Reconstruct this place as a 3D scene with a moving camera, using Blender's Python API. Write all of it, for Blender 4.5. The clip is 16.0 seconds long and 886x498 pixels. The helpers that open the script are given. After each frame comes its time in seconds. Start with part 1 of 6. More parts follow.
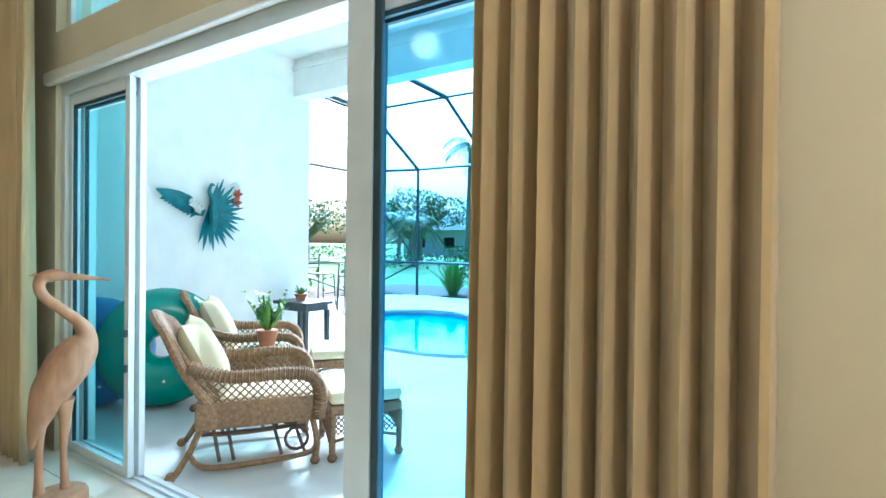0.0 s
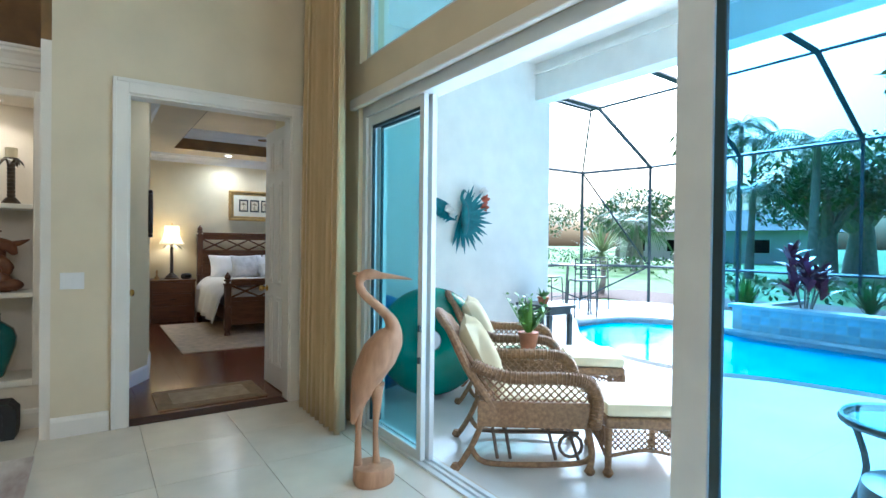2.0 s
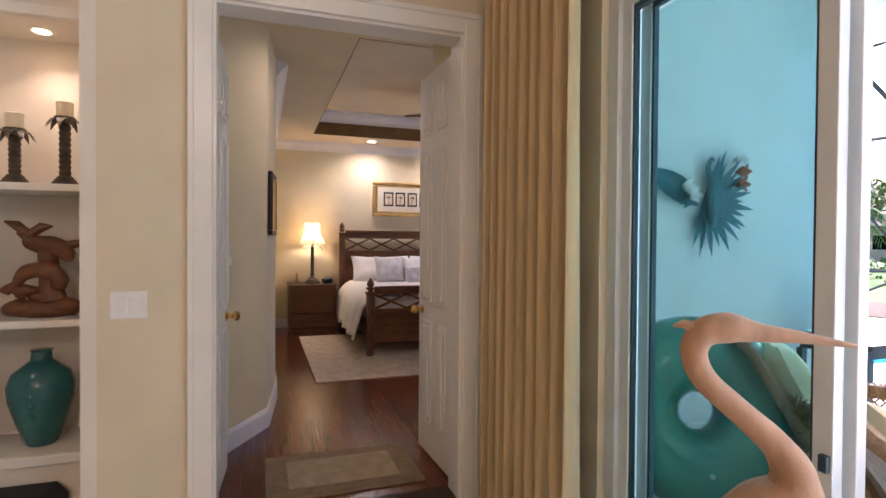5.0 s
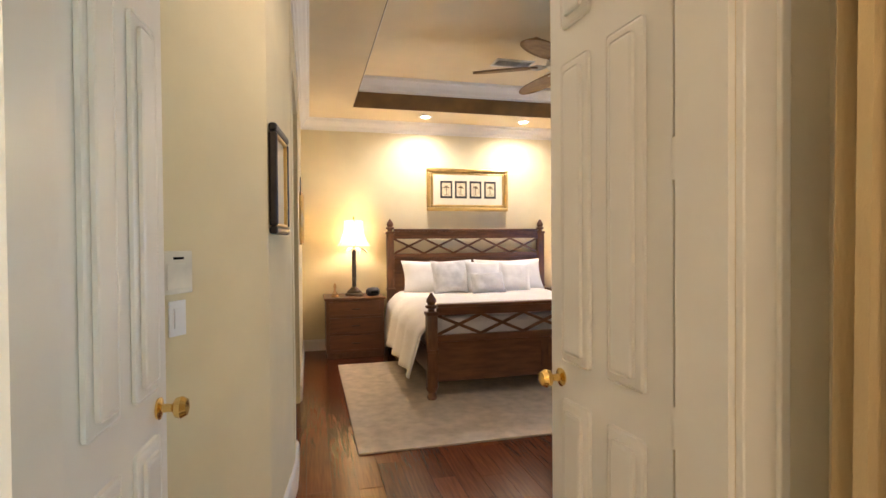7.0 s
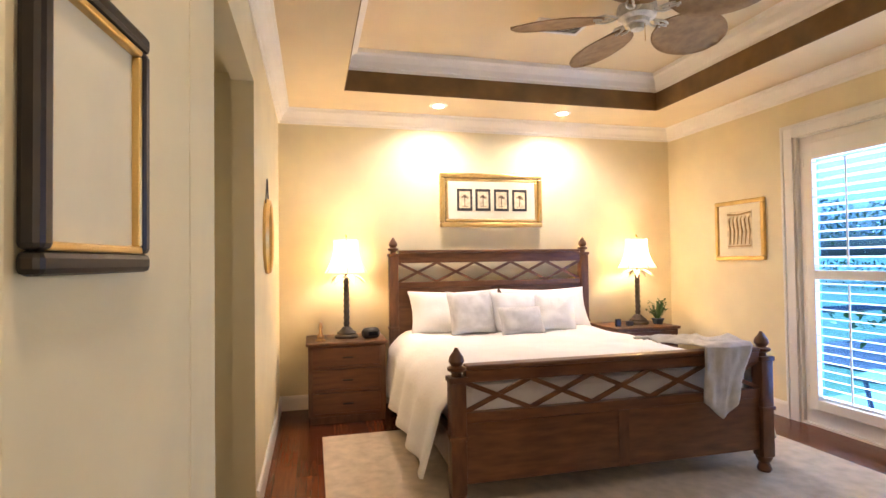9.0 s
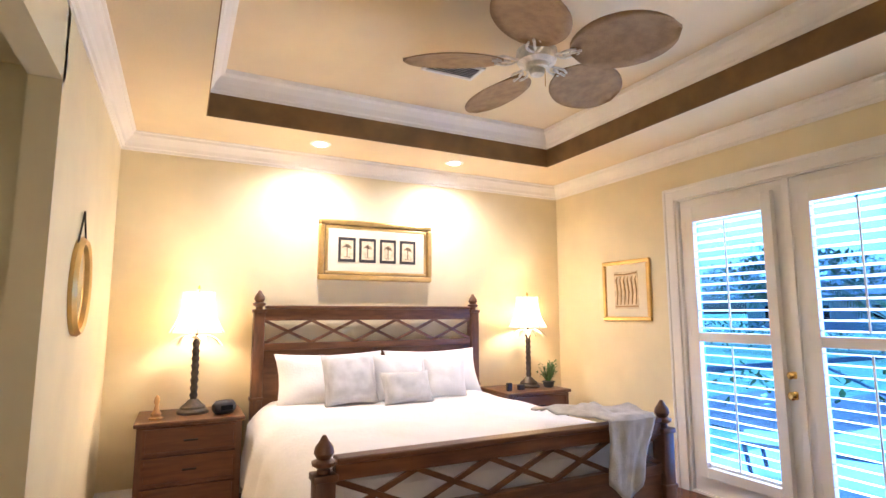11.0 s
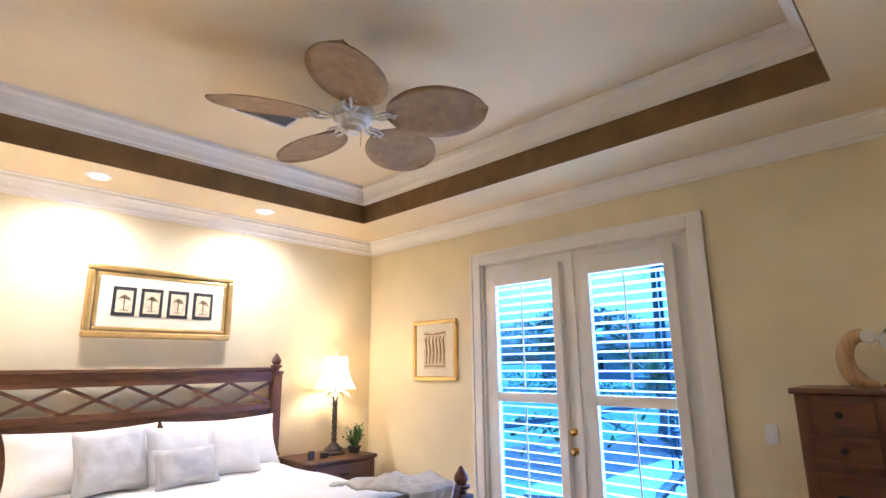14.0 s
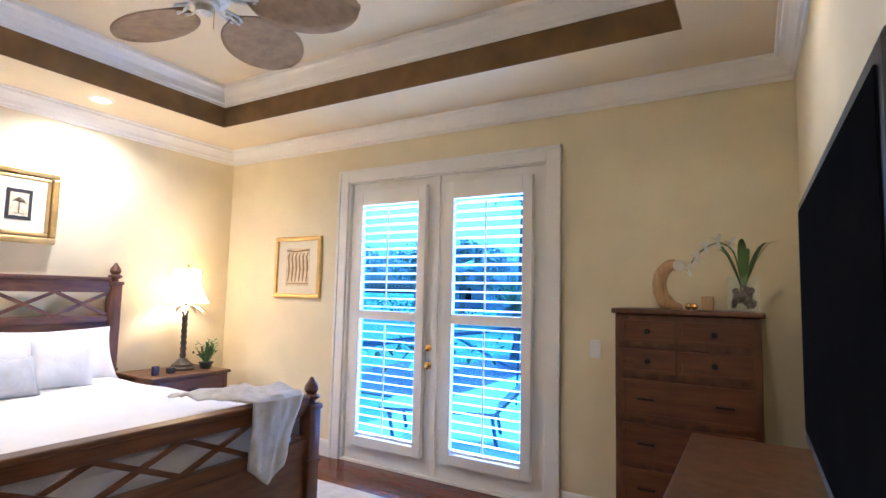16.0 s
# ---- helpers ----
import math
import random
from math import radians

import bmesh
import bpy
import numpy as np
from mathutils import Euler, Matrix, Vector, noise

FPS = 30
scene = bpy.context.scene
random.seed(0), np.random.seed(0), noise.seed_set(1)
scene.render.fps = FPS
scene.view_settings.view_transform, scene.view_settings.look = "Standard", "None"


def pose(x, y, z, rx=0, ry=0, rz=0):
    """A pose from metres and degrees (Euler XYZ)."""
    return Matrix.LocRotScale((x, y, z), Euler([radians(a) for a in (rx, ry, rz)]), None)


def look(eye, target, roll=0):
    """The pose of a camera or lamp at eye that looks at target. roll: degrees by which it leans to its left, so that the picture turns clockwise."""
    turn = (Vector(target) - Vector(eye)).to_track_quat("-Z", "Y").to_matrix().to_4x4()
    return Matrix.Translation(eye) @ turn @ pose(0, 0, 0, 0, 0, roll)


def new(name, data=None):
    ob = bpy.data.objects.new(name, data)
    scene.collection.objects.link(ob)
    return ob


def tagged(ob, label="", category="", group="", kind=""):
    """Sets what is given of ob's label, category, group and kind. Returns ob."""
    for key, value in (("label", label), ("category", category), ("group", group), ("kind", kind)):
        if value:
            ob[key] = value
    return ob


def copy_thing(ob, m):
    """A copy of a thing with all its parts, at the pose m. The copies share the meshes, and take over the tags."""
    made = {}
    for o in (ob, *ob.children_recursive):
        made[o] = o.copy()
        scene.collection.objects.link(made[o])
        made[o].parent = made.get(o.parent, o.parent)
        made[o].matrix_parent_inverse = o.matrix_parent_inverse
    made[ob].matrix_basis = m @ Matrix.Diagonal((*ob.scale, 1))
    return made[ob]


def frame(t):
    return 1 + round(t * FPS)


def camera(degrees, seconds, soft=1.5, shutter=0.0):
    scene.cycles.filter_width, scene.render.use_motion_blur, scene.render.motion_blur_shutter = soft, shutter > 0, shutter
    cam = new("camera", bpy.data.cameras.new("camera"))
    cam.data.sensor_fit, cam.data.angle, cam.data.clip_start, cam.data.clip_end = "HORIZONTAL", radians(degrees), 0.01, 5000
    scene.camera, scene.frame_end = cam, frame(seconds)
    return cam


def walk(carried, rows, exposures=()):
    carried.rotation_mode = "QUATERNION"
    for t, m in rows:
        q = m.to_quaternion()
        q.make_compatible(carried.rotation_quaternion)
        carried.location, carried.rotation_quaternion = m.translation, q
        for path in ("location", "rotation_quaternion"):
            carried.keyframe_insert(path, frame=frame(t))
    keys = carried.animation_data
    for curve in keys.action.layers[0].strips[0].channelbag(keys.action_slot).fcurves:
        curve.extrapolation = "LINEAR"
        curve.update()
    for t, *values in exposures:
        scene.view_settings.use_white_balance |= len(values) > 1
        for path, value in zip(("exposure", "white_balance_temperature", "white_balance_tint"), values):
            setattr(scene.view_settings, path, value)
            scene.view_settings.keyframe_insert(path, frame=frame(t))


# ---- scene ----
LENS = 80.5
cam = camera(LENS, 16.0)
PATH = [
    (0, (-0.768, 0.557, 1.370), (-1.869, 2.227, 1.351), 0.7),
    (0.5, (-0.821, 0.524, 1.374), (-2.142, 2.025, 1.341), 0.8),
    (1, (-0.909, 0.455, 1.376), (-2.385, 1.805, 1.351), 1.0),
    (1.5, (-1.020, 0.369, 1.374), (-2.637, 1.545, 1.356), 0.9),
    (2, (-1.123, 0.346, 1.366), (-2.782, 1.463, 1.348), 0.7),
    (2.5, (-1.249, 0.413, 1.357), (-2.942, 1.478, 1.334), 0.8),
    (3, (-1.495, 0.520, 1.375), (-3.246, 1.486, 1.358), 0.8),
    (3.5, (-1.785, 0.568, 1.363), (-3.587, 1.435, 1.339), 0.7),
    (4, (-2.183, 0.613, 1.385), (-4.035, 1.369, 1.360), 0.6),
    (4.5, (-2.595, 0.701, 1.361), (-4.476, 1.380, 1.332), 0.6),
    (5, (-3.023, 0.779, 1.362), (-4.913, 1.433, 1.333), 0.4),
    (7.5, (-5.192, 0.996, 1.367), (-7.136, 1.464, 1.351), -0.3),
    (8, (-5.637, 1.013, 1.404), (-7.584, 1.473, 1.419), -0.2),
    (8.2, (-5.802, 1.047, 1.411), (-7.751, 1.498, 1.431), -0.6),
    (10.3, (-6.586, 1.356, 1.416), (-8.453, 2.055, 1.577), -0.3),
    (10.5, (-6.639, 1.362, 1.425), (-8.481, 2.119, 1.608), -0.2),
    (11, (-6.728, 1.389, 1.454), (-8.504, 2.273, 1.700), -0.1),
    (11.5, (-6.757, 1.408, 1.475), (-8.467, 2.396, 1.793), 0.3),
    (12, (-6.778, 1.443, 1.499), (-8.434, 2.497, 1.884), 0.7),
    (12.5, (-6.790, 1.471, 1.517), (-8.383, 2.602, 1.942), 0.0),
    (13, (-6.796, 1.473, 1.529), (-8.307, 2.705, 1.976), -0.3),
    (13.5, (-6.794, 1.504, 1.532), (-8.237, 2.818, 1.970), 0.1),
    (14, (-6.785, 1.524, 1.535), (-8.139, 2.932, 1.967), -0.6),
    (14.5, (-6.772, 1.553, 1.522), (-8.027, 3.060, 1.917), -0.2),
    (15, (-6.755, 1.575, 1.502), (-7.919, 3.166, 1.835), 0.6),
    (15.5, (-6.747, 1.602, 1.480), (-7.835, 3.263, 1.721), 0.7),
    (16, (-6.737, 1.633, 1.457), (-7.752, 3.348, 1.628), 1.4),
]
EXPOSURES = [(0, 1.45, 5000, 2), (1.5, 1.22, 4950, 6), (2.5, 1.12, 4950, 9), (4.0, 1.05, 5700, 22), (5.0, 1.22, 6200, 34), (7.5, 2.1, 7200, 20), (8.2, 2.15, 7350, 25), (10.5, 2.36, 6600, 26), (13, 2.2, 6100, 24), (16, 2.36, 5550, 22)]
walk(cam, [(t, look(eye, target, roll)) for t, eye, target, roll in PATH], EXPOSURES)

# ---- world and lights ----
world = bpy.data.worlds.new("sky")
scene.world = world
world.use_nodes = True
wn = world.node_tree.nodes
sky = wn.new("ShaderNodeTexSky")
sky.sky_type, sky.sun_disc = "NISHITA", False
sky.sun_elevation, sky.sun_rotation = radians(40), radians(326)
sky.air_density, sky.dust_density, sky.ozone_density = 1.0, 8.0, 1.0
wn["Background"].inputs["Strength"].default_value = 0.15
world.node_tree.links.new(sky.outputs[0], wn["Background"].inputs["Color"])


def lamp(name, kind, m, power, colour, size=0.1, **more):
    data = bpy.data.lights.new(name, kind)
    data.energy, data.color = power, colour
    if kind == "SUN":
        data.angle = size
    elif kind == "AREA":
        data.shape, data.size, data.size_y = "RECTANGLE", size, more.get("size_y", size)
    else:
        data.shadow_soft_size = size
    if kind == "SPOT":
        data.spot_size, data.spot_blend = radians(more.get("cone", 80)), more.get("blend", 0.6)
    ob = new(name, data)
    ob.matrix_world = m
    return ob


WARM, SOFTWARM = (1.0, 0.80, 0.55), (1.0, 0.88, 0.74)
lamp("sun", "SUN", look((0, 0, 20), (5.0, -7.5, 12.5)), 5.0, (0.76, 0.92, 1.0), radians(12))
# sky light through the sliding doors and the French doors
lamp("slider_daylight", "AREA", look((-2.9, 2.35, 1.3), (-2.9, 0, 1.2)), 14, (0.76, 0.92, 1.0), 3.4, size_y=2.2)
lamp("french_daylight", "AREA", look((-8.97, 5.5, 1.3), (-8.97, 3, 1.2)), 26, (0.70, 0.86, 1.0), 1.6, size_y=2.0)
# bedside lamps, downlights over the bed, niche light
for y in (1.51, 4.62):
    lamp("bedside_light", "POINT", pose(-11.25, y, 1.47), 4.6, WARM, 0.05)
for y in (2.39, 3.69):
    lamp("bed_downlight", "SPOT", look((-11.10, y, 2.895), (-11.12, y, 0)), 38, (1.0, 0.97, 0.94), 0.05, cone=165, blend=1.0)
# no fixtures here: two spots added to lift the bedroom's ambient light
for y, power in ((1.25, 11), (3.9, 5)):
    lamp("bedroom_fill", "SPOT", look((-6.85, y, 2.90), (-7.2, y, 0)), power, SOFTWARM, 0.06, cone=165, blend=1.0)
lamp("niche_light", "SPOT", look((-6.1, -0.22, 2.36), (-6.1, -0.22, 0)), 3.5, WARM, 0.03, cone=120, blend=0.8)
# added point fills out of the walker's view, to brighten the living room
for x, y, power in ((-1.2, -1.4, 10), (-4.2, -1.2, 4), (1.0, 0.2, 50)):
    lamp("living_fill", "POINT", pose(x, y, 3.6), power, SOFTWARM, 0.15)


# ---- materials ----
def material(name, colour, rough=0.5, metal=0.0, vary=0.12, scale=6.0, bump=0.0, fine=120.0, stretch=(1, 1, 1), second=None, per_piece=0.0, spec=0.5, coat=0.0, sheen=0.0):
    m = bpy.data.materials.new(name)
    m.use_nodes = True
    nodes, links = m.node_tree.nodes, m.node_tree.links
    b = nodes["Principled BSDF"]
    b.inputs["Roughness"].default_value, b.inputs["Metallic"].default_value = rough, metal
    b.inputs["Specular IOR Level"].default_value, b.inputs["Coat Weight"].default_value, b.inputs["Sheen Weight"].default_value = spec, coat, sheen
    co, mp = nodes.new("ShaderNodeTexCoord"), nodes.new("ShaderNodeMapping")
    mp.inputs["Scale"].default_value = stretch
    links.new(co.outputs["Object"], mp.inputs[0])
    n1, n2 = nodes.new("ShaderNodeTexNoise"), nodes.new("ShaderNodeTexNoise")
    n1.inputs["Scale"].default_value, n2.inputs["Scale"].default_value = scale, fine
    n1.inputs["Detail"].default_value = 6
    links.new(mp.outputs[0], n1.inputs[0]), links.new(mp.outputs[0], n2.inputs[0])
    mix = nodes.new("ShaderNodeMix")
    mix.data_type = "RGBA"
    dark = second or tuple(c * (1 - 2 * vary) for c in colour)
    light = colour if second else tuple(min(1, c * (1 + vary)) for c in colour)
    mix.inputs["A"].default_value, mix.inputs["B"].default_value = (*dark, 1), (*light, 1)
    ramp = nodes.new("ShaderNodeMapRange")
    ramp.inputs["From Min"].default_value, ramp.inputs["From Max"].default_value = 0.3, 0.7
    links.new(n1.outputs[0], ramp.inputs["Value"])
    links.new(ramp.outputs[0], mix.inputs["Factor"])
    colour_out = mix.outputs["Result"]
    if per_piece:
        info, hsv, mr = nodes.new("ShaderNodeObjectInfo"), nodes.new("ShaderNodeHueSaturation"), nodes.new("ShaderNodeMapRange")
        mr.inputs["To Min"].default_value, mr.inputs["To Max"].default_value = 1 - per_piece, 1 + per_piece
        links.new(info.outputs["Random"], mr.inputs["Value"]), links.new(mr.outputs[0], hsv.inputs["Value"])
        links.new(colour_out, hsv.inputs["Color"])
        colour_out = hsv.outputs[0]
    links.new(colour_out, b.inputs["Base Color"])
    if bump:
        bp = nodes.new("ShaderNodeBump")
        bp.inputs["Strength"].default_value, bp.inputs["Distance"].default_value = bump, 0.004
        links.new(n2.outputs[0], bp.inputs["Height"]), links.new(bp.outputs[0], b.inputs["Normal"])
    return m


def glass(name, tint, gloss=0.08):
    m = bpy.data.materials.new(name)
    m.use_nodes = True
    nodes, links = m.node_tree.nodes, m.node_tree.links
    nodes.remove(nodes["Principled BSDF"])
    t, g, mix = (nodes.new("ShaderNodeBsdfTransparent"), nodes.new("ShaderNodeBsdfGlossy"), nodes.new("ShaderNodeMixShader"))
    t.inputs[0].default_value = (*tint, 1)
    g.inputs["Roughness"].default_value = 0.02
    mix.inputs[0].default_value = gloss
    links.new(t.outputs[0], mix.inputs[1]), links.new(g.outputs[0], mix.inputs[2])
    links.new(mix.outputs[0], nodes["Material Output"].inputs["Surface"])
    return m


def translucent(name, colour, amount=0.6):
    m = material(name, colour, 0.8, vary=0.05, bump=0.1, fine=300)
    nodes, links = m.node_tree.nodes, m.node_tree.links
    tr, mix = nodes.new("ShaderNodeBsdfTranslucent"), nodes.new("ShaderNodeMixShader")
    tr.inputs[0].default_value, mix.inputs[0].default_value = (*colour, 1), amount
    links.new(nodes["Principled BSDF"].outputs[0], mix.inputs[1]), links.new(tr.outputs[0], mix.inputs[2])
    links.new(mix.outputs[0], nodes["Material Output"].inputs["Surface"])
    return m


def glow(name, colour, strength):
    m = bpy.data.materials.new(name)
    m.use_nodes = True
    b = m.node_tree.nodes["Principled BSDF"]
    b.inputs["Emission Color"].default_value, b.inputs["Emission Strength"].default_value = (*colour, 1), strength
    return m


M_WALL = material("cream wall paint", (0.77, 0.67, 0.43), 0.75, vary=0.03, scale=3, bump=0.08, fine=90)
M_WALL_L = material("living wall paint", (0.73, 0.64, 0.46), 0.75, vary=0.03, scale=3, bump=0.08, fine=90)
M_CEIL = material("tan ceiling paint", (0.76, 0.63, 0.41), 0.8, vary=0.03, scale=2, bump=0.3, fine=60)
M_BROWN = material("brown band paint", (0.20, 0.108, 0.032), 0.6, vary=0.15, scale=5, bump=0.2)
M_TRIM = material("white gloss trim", (0.82, 0.79, 0.72), 0.28, vary=0.02, scale=4, bump=0.04, fine=40)
M_NICHE = material("niche wall white", (0.80, 0.74, 0.64), 0.7, vary=0.03, scale=3, bump=0.2, fine=80)
M_STUCCO = material("white stucco", (0.84, 0.83, 0.78), 0.85, vary=0.03, scale=4, bump=0.5, fine=70)
M_TILE = material("cream floor tile", (0.74, 0.68, 0.57), 0.22, vary=0.05, scale=3, bump=0.03, fine=30, per_piece=0.02)
M_GROUT = material("grout", (0.64, 0.58, 0.48), 0.9, vary=0.1)
M_WOODFLOOR = material("cherry floorboard", (0.17, 0.045, 0.014), 0.2, second=(0.09, 0.02, 0.007), scale=7, stretch=(0.6, 9, 9), bump=0.05, fine=60, per_piece=0.2, spec=0.3)
M_SUBFLOOR = material("dark floor joint", (0.05, 0.02, 0.01), 0.8)
M_WOOD = material("dark walnut stain", (0.17, 0.07, 0.028), 0.35, second=(0.075, 0.028, 0.012), scale=5, stretch=(4, 4, 1.2), bump=0.12, fine=80)
M_WOOD_H = material("walnut stain rail", (0.19, 0.08, 0.032), 0.33, second=(0.09, 0.034, 0.014), scale=5, stretch=(4, 1, 6), bump=0.12, fine=80)
M_CHERRY = material("cherry cabinet wood", (0.17, 0.062, 0.022), 0.38, second=(0.095, 0.03, 0.012), scale=4, stretch=(1, 1, 8), bump=0.1, fine=70)
M_IRON = material("dark bronze metal", (0.035, 0.028, 0.022), 0.4, 0.6, vary=0.2)
M_BRASS = material("polished brass", (0.85, 0.58, 0.2), 0.2, 1.0, vary=0.05)
M_GOLD = material("gold leaf frame", (0.72, 0.48, 0.17), 0.35, 0.8, vary=0.1, scale=8, bump=0.2, fine=150)
M_MAT = material("cream picture mat", (0.76, 0.69, 0.5), 0.8, vary=0.03)
M_PAPER = material("aged print paper", (0.72, 0.6, 0.38), 0.8, vary=0.15, scale=20)
M_INK = material("sepia ink", (0.16, 0.1, 0.05), 0.8, vary=0.2)
M_BLACK = material("black mat board", (0.03, 0.028, 0.025), 0.7)
M_LINEN = material("white bed linen", (0.83, 0.81, 0.77), 0.9, vary=0.03, scale=4, bump=0.5, fine=35, sheen=0.3)
M_PILLOW = material("white pillow cotton", (0.80, 0.79, 0.77), 0.9, vary=0.04, scale=5, bump=0.4, fine=60, sheen=0.2)
M_GREYPIL = material("pale grey cushion weave", (0.62, 0.61, 0.60), 0.9, vary=0.1, scale=9, bump=0.6, fine=200, stretch=(1, 4, 1))
M_THROW = material("grey knitted throw", (0.62, 0.60, 0.56), 0.95, vary=0.08, scale=18, bump=0.9, fine=140)
M_RUG = material("beige wool rug", (0.60, 0.49, 0.36), 0.95, vary=0.1, scale=10, bump=0.8, fine=260)
M_MATB = material("tan door mat border", (0.27, 0.19, 0.11), 0.95, vary=0.15, scale=15, bump=0.8, fine=220)
M_HIDE = material("marbled grey rug", (0.72, 0.66, 0.60), 0.85, second=(0.30, 0.20, 0.17), scale=2.2, stretch=(1.0, 3.0, 1), bump=0.4, fine=150)
M_SHADE = translucent("cream lamp shade", (0.9, 0.80, 0.6), 0.45)
M_SHADETRIM = material("shade brown ribs", (0.25, 0.15, 0.07), 0.7)
M_PALMLEAF = material("cream metal palm leaf", (0.7, 0.62, 0.47), 0.5, vary=0.1)
M_LAMPSTEM = material("carved dark lamp stem", (0.07, 0.05, 0.03), 0.45, vary=0.3, scale=30, bump=0.6, fine=60)
M_FANBLADE = material("woven palm fan blade", (0.35, 0.215, 0.095), 0.75, second=(0.23, 0.135, 0.06), scale=14, bump=0.8, fine=120)
M_FANMETAL = material("antique white fan metal", (0.68, 0.64, 0.55), 0.4, vary=0.15, scale=25)
M_VENT = material("white vent metal", (0.75, 0.72, 0.66), 0.4)
M_MIRROR = material("mirror glass", (0.9, 0.9, 0.88), 0.03, 1.0, vary=0.0)
M_CURTAIN = material("gold tan curtain fabric", (0.58, 0.43, 0.22), 0.9, vary=0.06, scale=6, bump=0.4, fine=300, stretch=(3, 3, 0.4), sheen=0.3)
M_ALU = material("white aluminium frame", (0.75, 0.79, 0.80), 0.35, 0.1, vary=0.03)
M_DARKALU = material("dark glazing seal", (0.03, 0.06, 0.07), 0.5)
M_TEALGLASS = glass("teal tinted glass", (0.74, 0.90, 0.92), 0.03)
M_CLEAR = glass("clear glass", (0.96, 0.985, 0.99), 0.06)
M_FRENCH = glass("blue tinted door glass", (0.21, 0.48, 0.84), 0.02)
M_BLUEGLASS = glass("blue tinted glass", (0.74, 0.91, 1.0), 0.02)
M_BIRD = material("carved tan wood", (0.50, 0.29, 0.16), 0.5, second=(0.36, 0.19, 0.10), scale=6, stretch=(5, 5, 1), bump=0.3, fine=90)
M_CARVE = material("carved red-brown wood", (0.19, 0.075, 0.03), 0.45, second=(0.10, 0.035, 0.015), scale=12, bump=0.4, fine=80)
M_VASE = material("teal glazed ceramic", (0.02, 0.17, 0.17), 0.2, second=(0.01, 0.10, 0.11), scale=7, bump=0.15, fine=40, coat=0.5)
M_WAX = material("ivory candle wax", (0.80, 0.72, 0.52), 0.6, vary=0.05)
M_SPEAKER = material("black grille", (0.02, 0.022, 0.022), 0.6, vary=0.2, bump=0.6, fine=400)
M_SWITCH = material("white switch plastic", (0.82, 0.82, 0.80), 0.35, vary=0.01)
M_DECK = material("pale pool deck concrete", (0.68, 0.68, 0.66), 0.75, vary=0.06, scale=1.5, bump=0.35, fine=50)
M_WATER = material("turquoise pool water", (0.02, 0.42, 0.66), 0.06, second=(0.01, 0.30, 0.56), scale=2.5, bump=0.5, fine=9)
M_POOLTILE = material("pale blue-grey pool tile", (0.42, 0.52, 0.55), 0.3, vary=0.15, scale=8, per_piece=0.18)
M_COPING = material("pale stone coping", (0.66, 0.64, 0.6), 0.7, vary=0.08, bump=0.3)
M_GRASS = material("lawn grass", (0.13, 0.25, 0.04), 0.9, second=(0.08, 0.17, 0.03), scale=1.2, bump=1.0, fine=40)
M_MULCH = material("brown mulch bed", (0.16, 0.10, 0.07), 0.95, vary=0.3, scale=20, bump=1.0, fine=60)
M_LEAF = material("green leaves", (0.12, 0.25, 0.07), 0.5, second=(0.07, 0.16, 0.05), scale=3)
M_LEAFB = material("bright grass blades", (0.16, 0.33, 0.05), 0.5, second=(0.09, 0.22, 0.03), scale=4)
M_LEAFV = material("variegated pale leaves", (0.42, 0.46, 0.24), 0.5, second=(0.18, 0.28, 0.1), scale=6)
M_LEAFP = material("burgundy leaves", (0.20, 0.02, 0.06), 0.4, second=(0.09, 0.015, 0.05), scale=5)
M_TRUNK = material("grey palm trunk", (0.34, 0.30, 0.26), 0.9, vary=0.2, scale=6, bump=0.7, fine=30)
M_CAGE = material("dark bronze screen frame", (0.03, 0.055, 0.065), 0.5, 0.2, vary=0.1)
M_WICKER = material("honey brown wicker", (0.33, 0.19, 0.085), 0.55, second=(0.17, 0.09, 0.04), scale=45, bump=1.0, fine=160)
M_CANE = material("dark bent cane", (0.12, 0.075, 0.045), 0.45, vary=0.25, scale=12)
M_CUSHION = material("pale yellow cushion cloth", (0.74, 0.66, 0.44), 0.9, vary=0.05, scale=6, bump=0.4, fine=180)
M_TUBE = material("green vinyl", (0.008, 0.27, 0.20), 0.25, vary=0.1, scale=3, coat=0.3)
M_TUBEB = material("blue vinyl", (0.01, 0.18, 0.52), 0.3, vary=0.1, scale=3, coat=0.3)
M_TERRA = material("terracotta", (0.45, 0.17, 0.08), 0.8, vary=0.12, scale=9)
M_TABLE = material("dark painted table", (0.05, 0.06, 0.06), 0.5, vary=0.2)
M_ARTTEAL = material("teal painted metal leaf", (0.02, 0.20, 0.22), 0.45, second=(0.01, 0.11, 0.14), scale=12)
M_ARTWHITE = material("white painted metal flower", (0.75, 0.74, 0.7), 0.5)
M_ARTRED = material("coral painted metal flower", (0.5, 0.14, 0.08), 0.5)
M_HOUSE = material("pale far stucco", (0.70, 0.66, 0.6), 0.9, vary=0.05)
M_ROOF = material("grey-brown roof tile", (0.20, 0.15, 0.13), 0.85, vary=0.2, scale=4, bump=0.6, fine=20)
M_TV = material("black screen glass", (0.008, 0.008, 0.009), 0.5, vary=0.1, spec=0.0)
M_PLASTIC = material("black plastic", (0.02, 0.02, 0.022), 0.35, vary=0.1)
M_OAK = material("light turned wood", (0.50, 0.30, 0.13), 0.45, vary=0.15, scale=8, stretch=(6, 6, 1))
M_DIAL = material("cream clock dial", (0.78, 0.74, 0.62), 0.5)
M_PETAL = material("white orchid petal", (0.82, 0.82, 0.76), 0.6, vary=0.05)
M_BULB = glow("downlight bulb", (1.0, 0.93, 0.82), 9.0)
M_NBULB = glow("niche bulb", (1.0, 0.75, 0.42), 5.0)


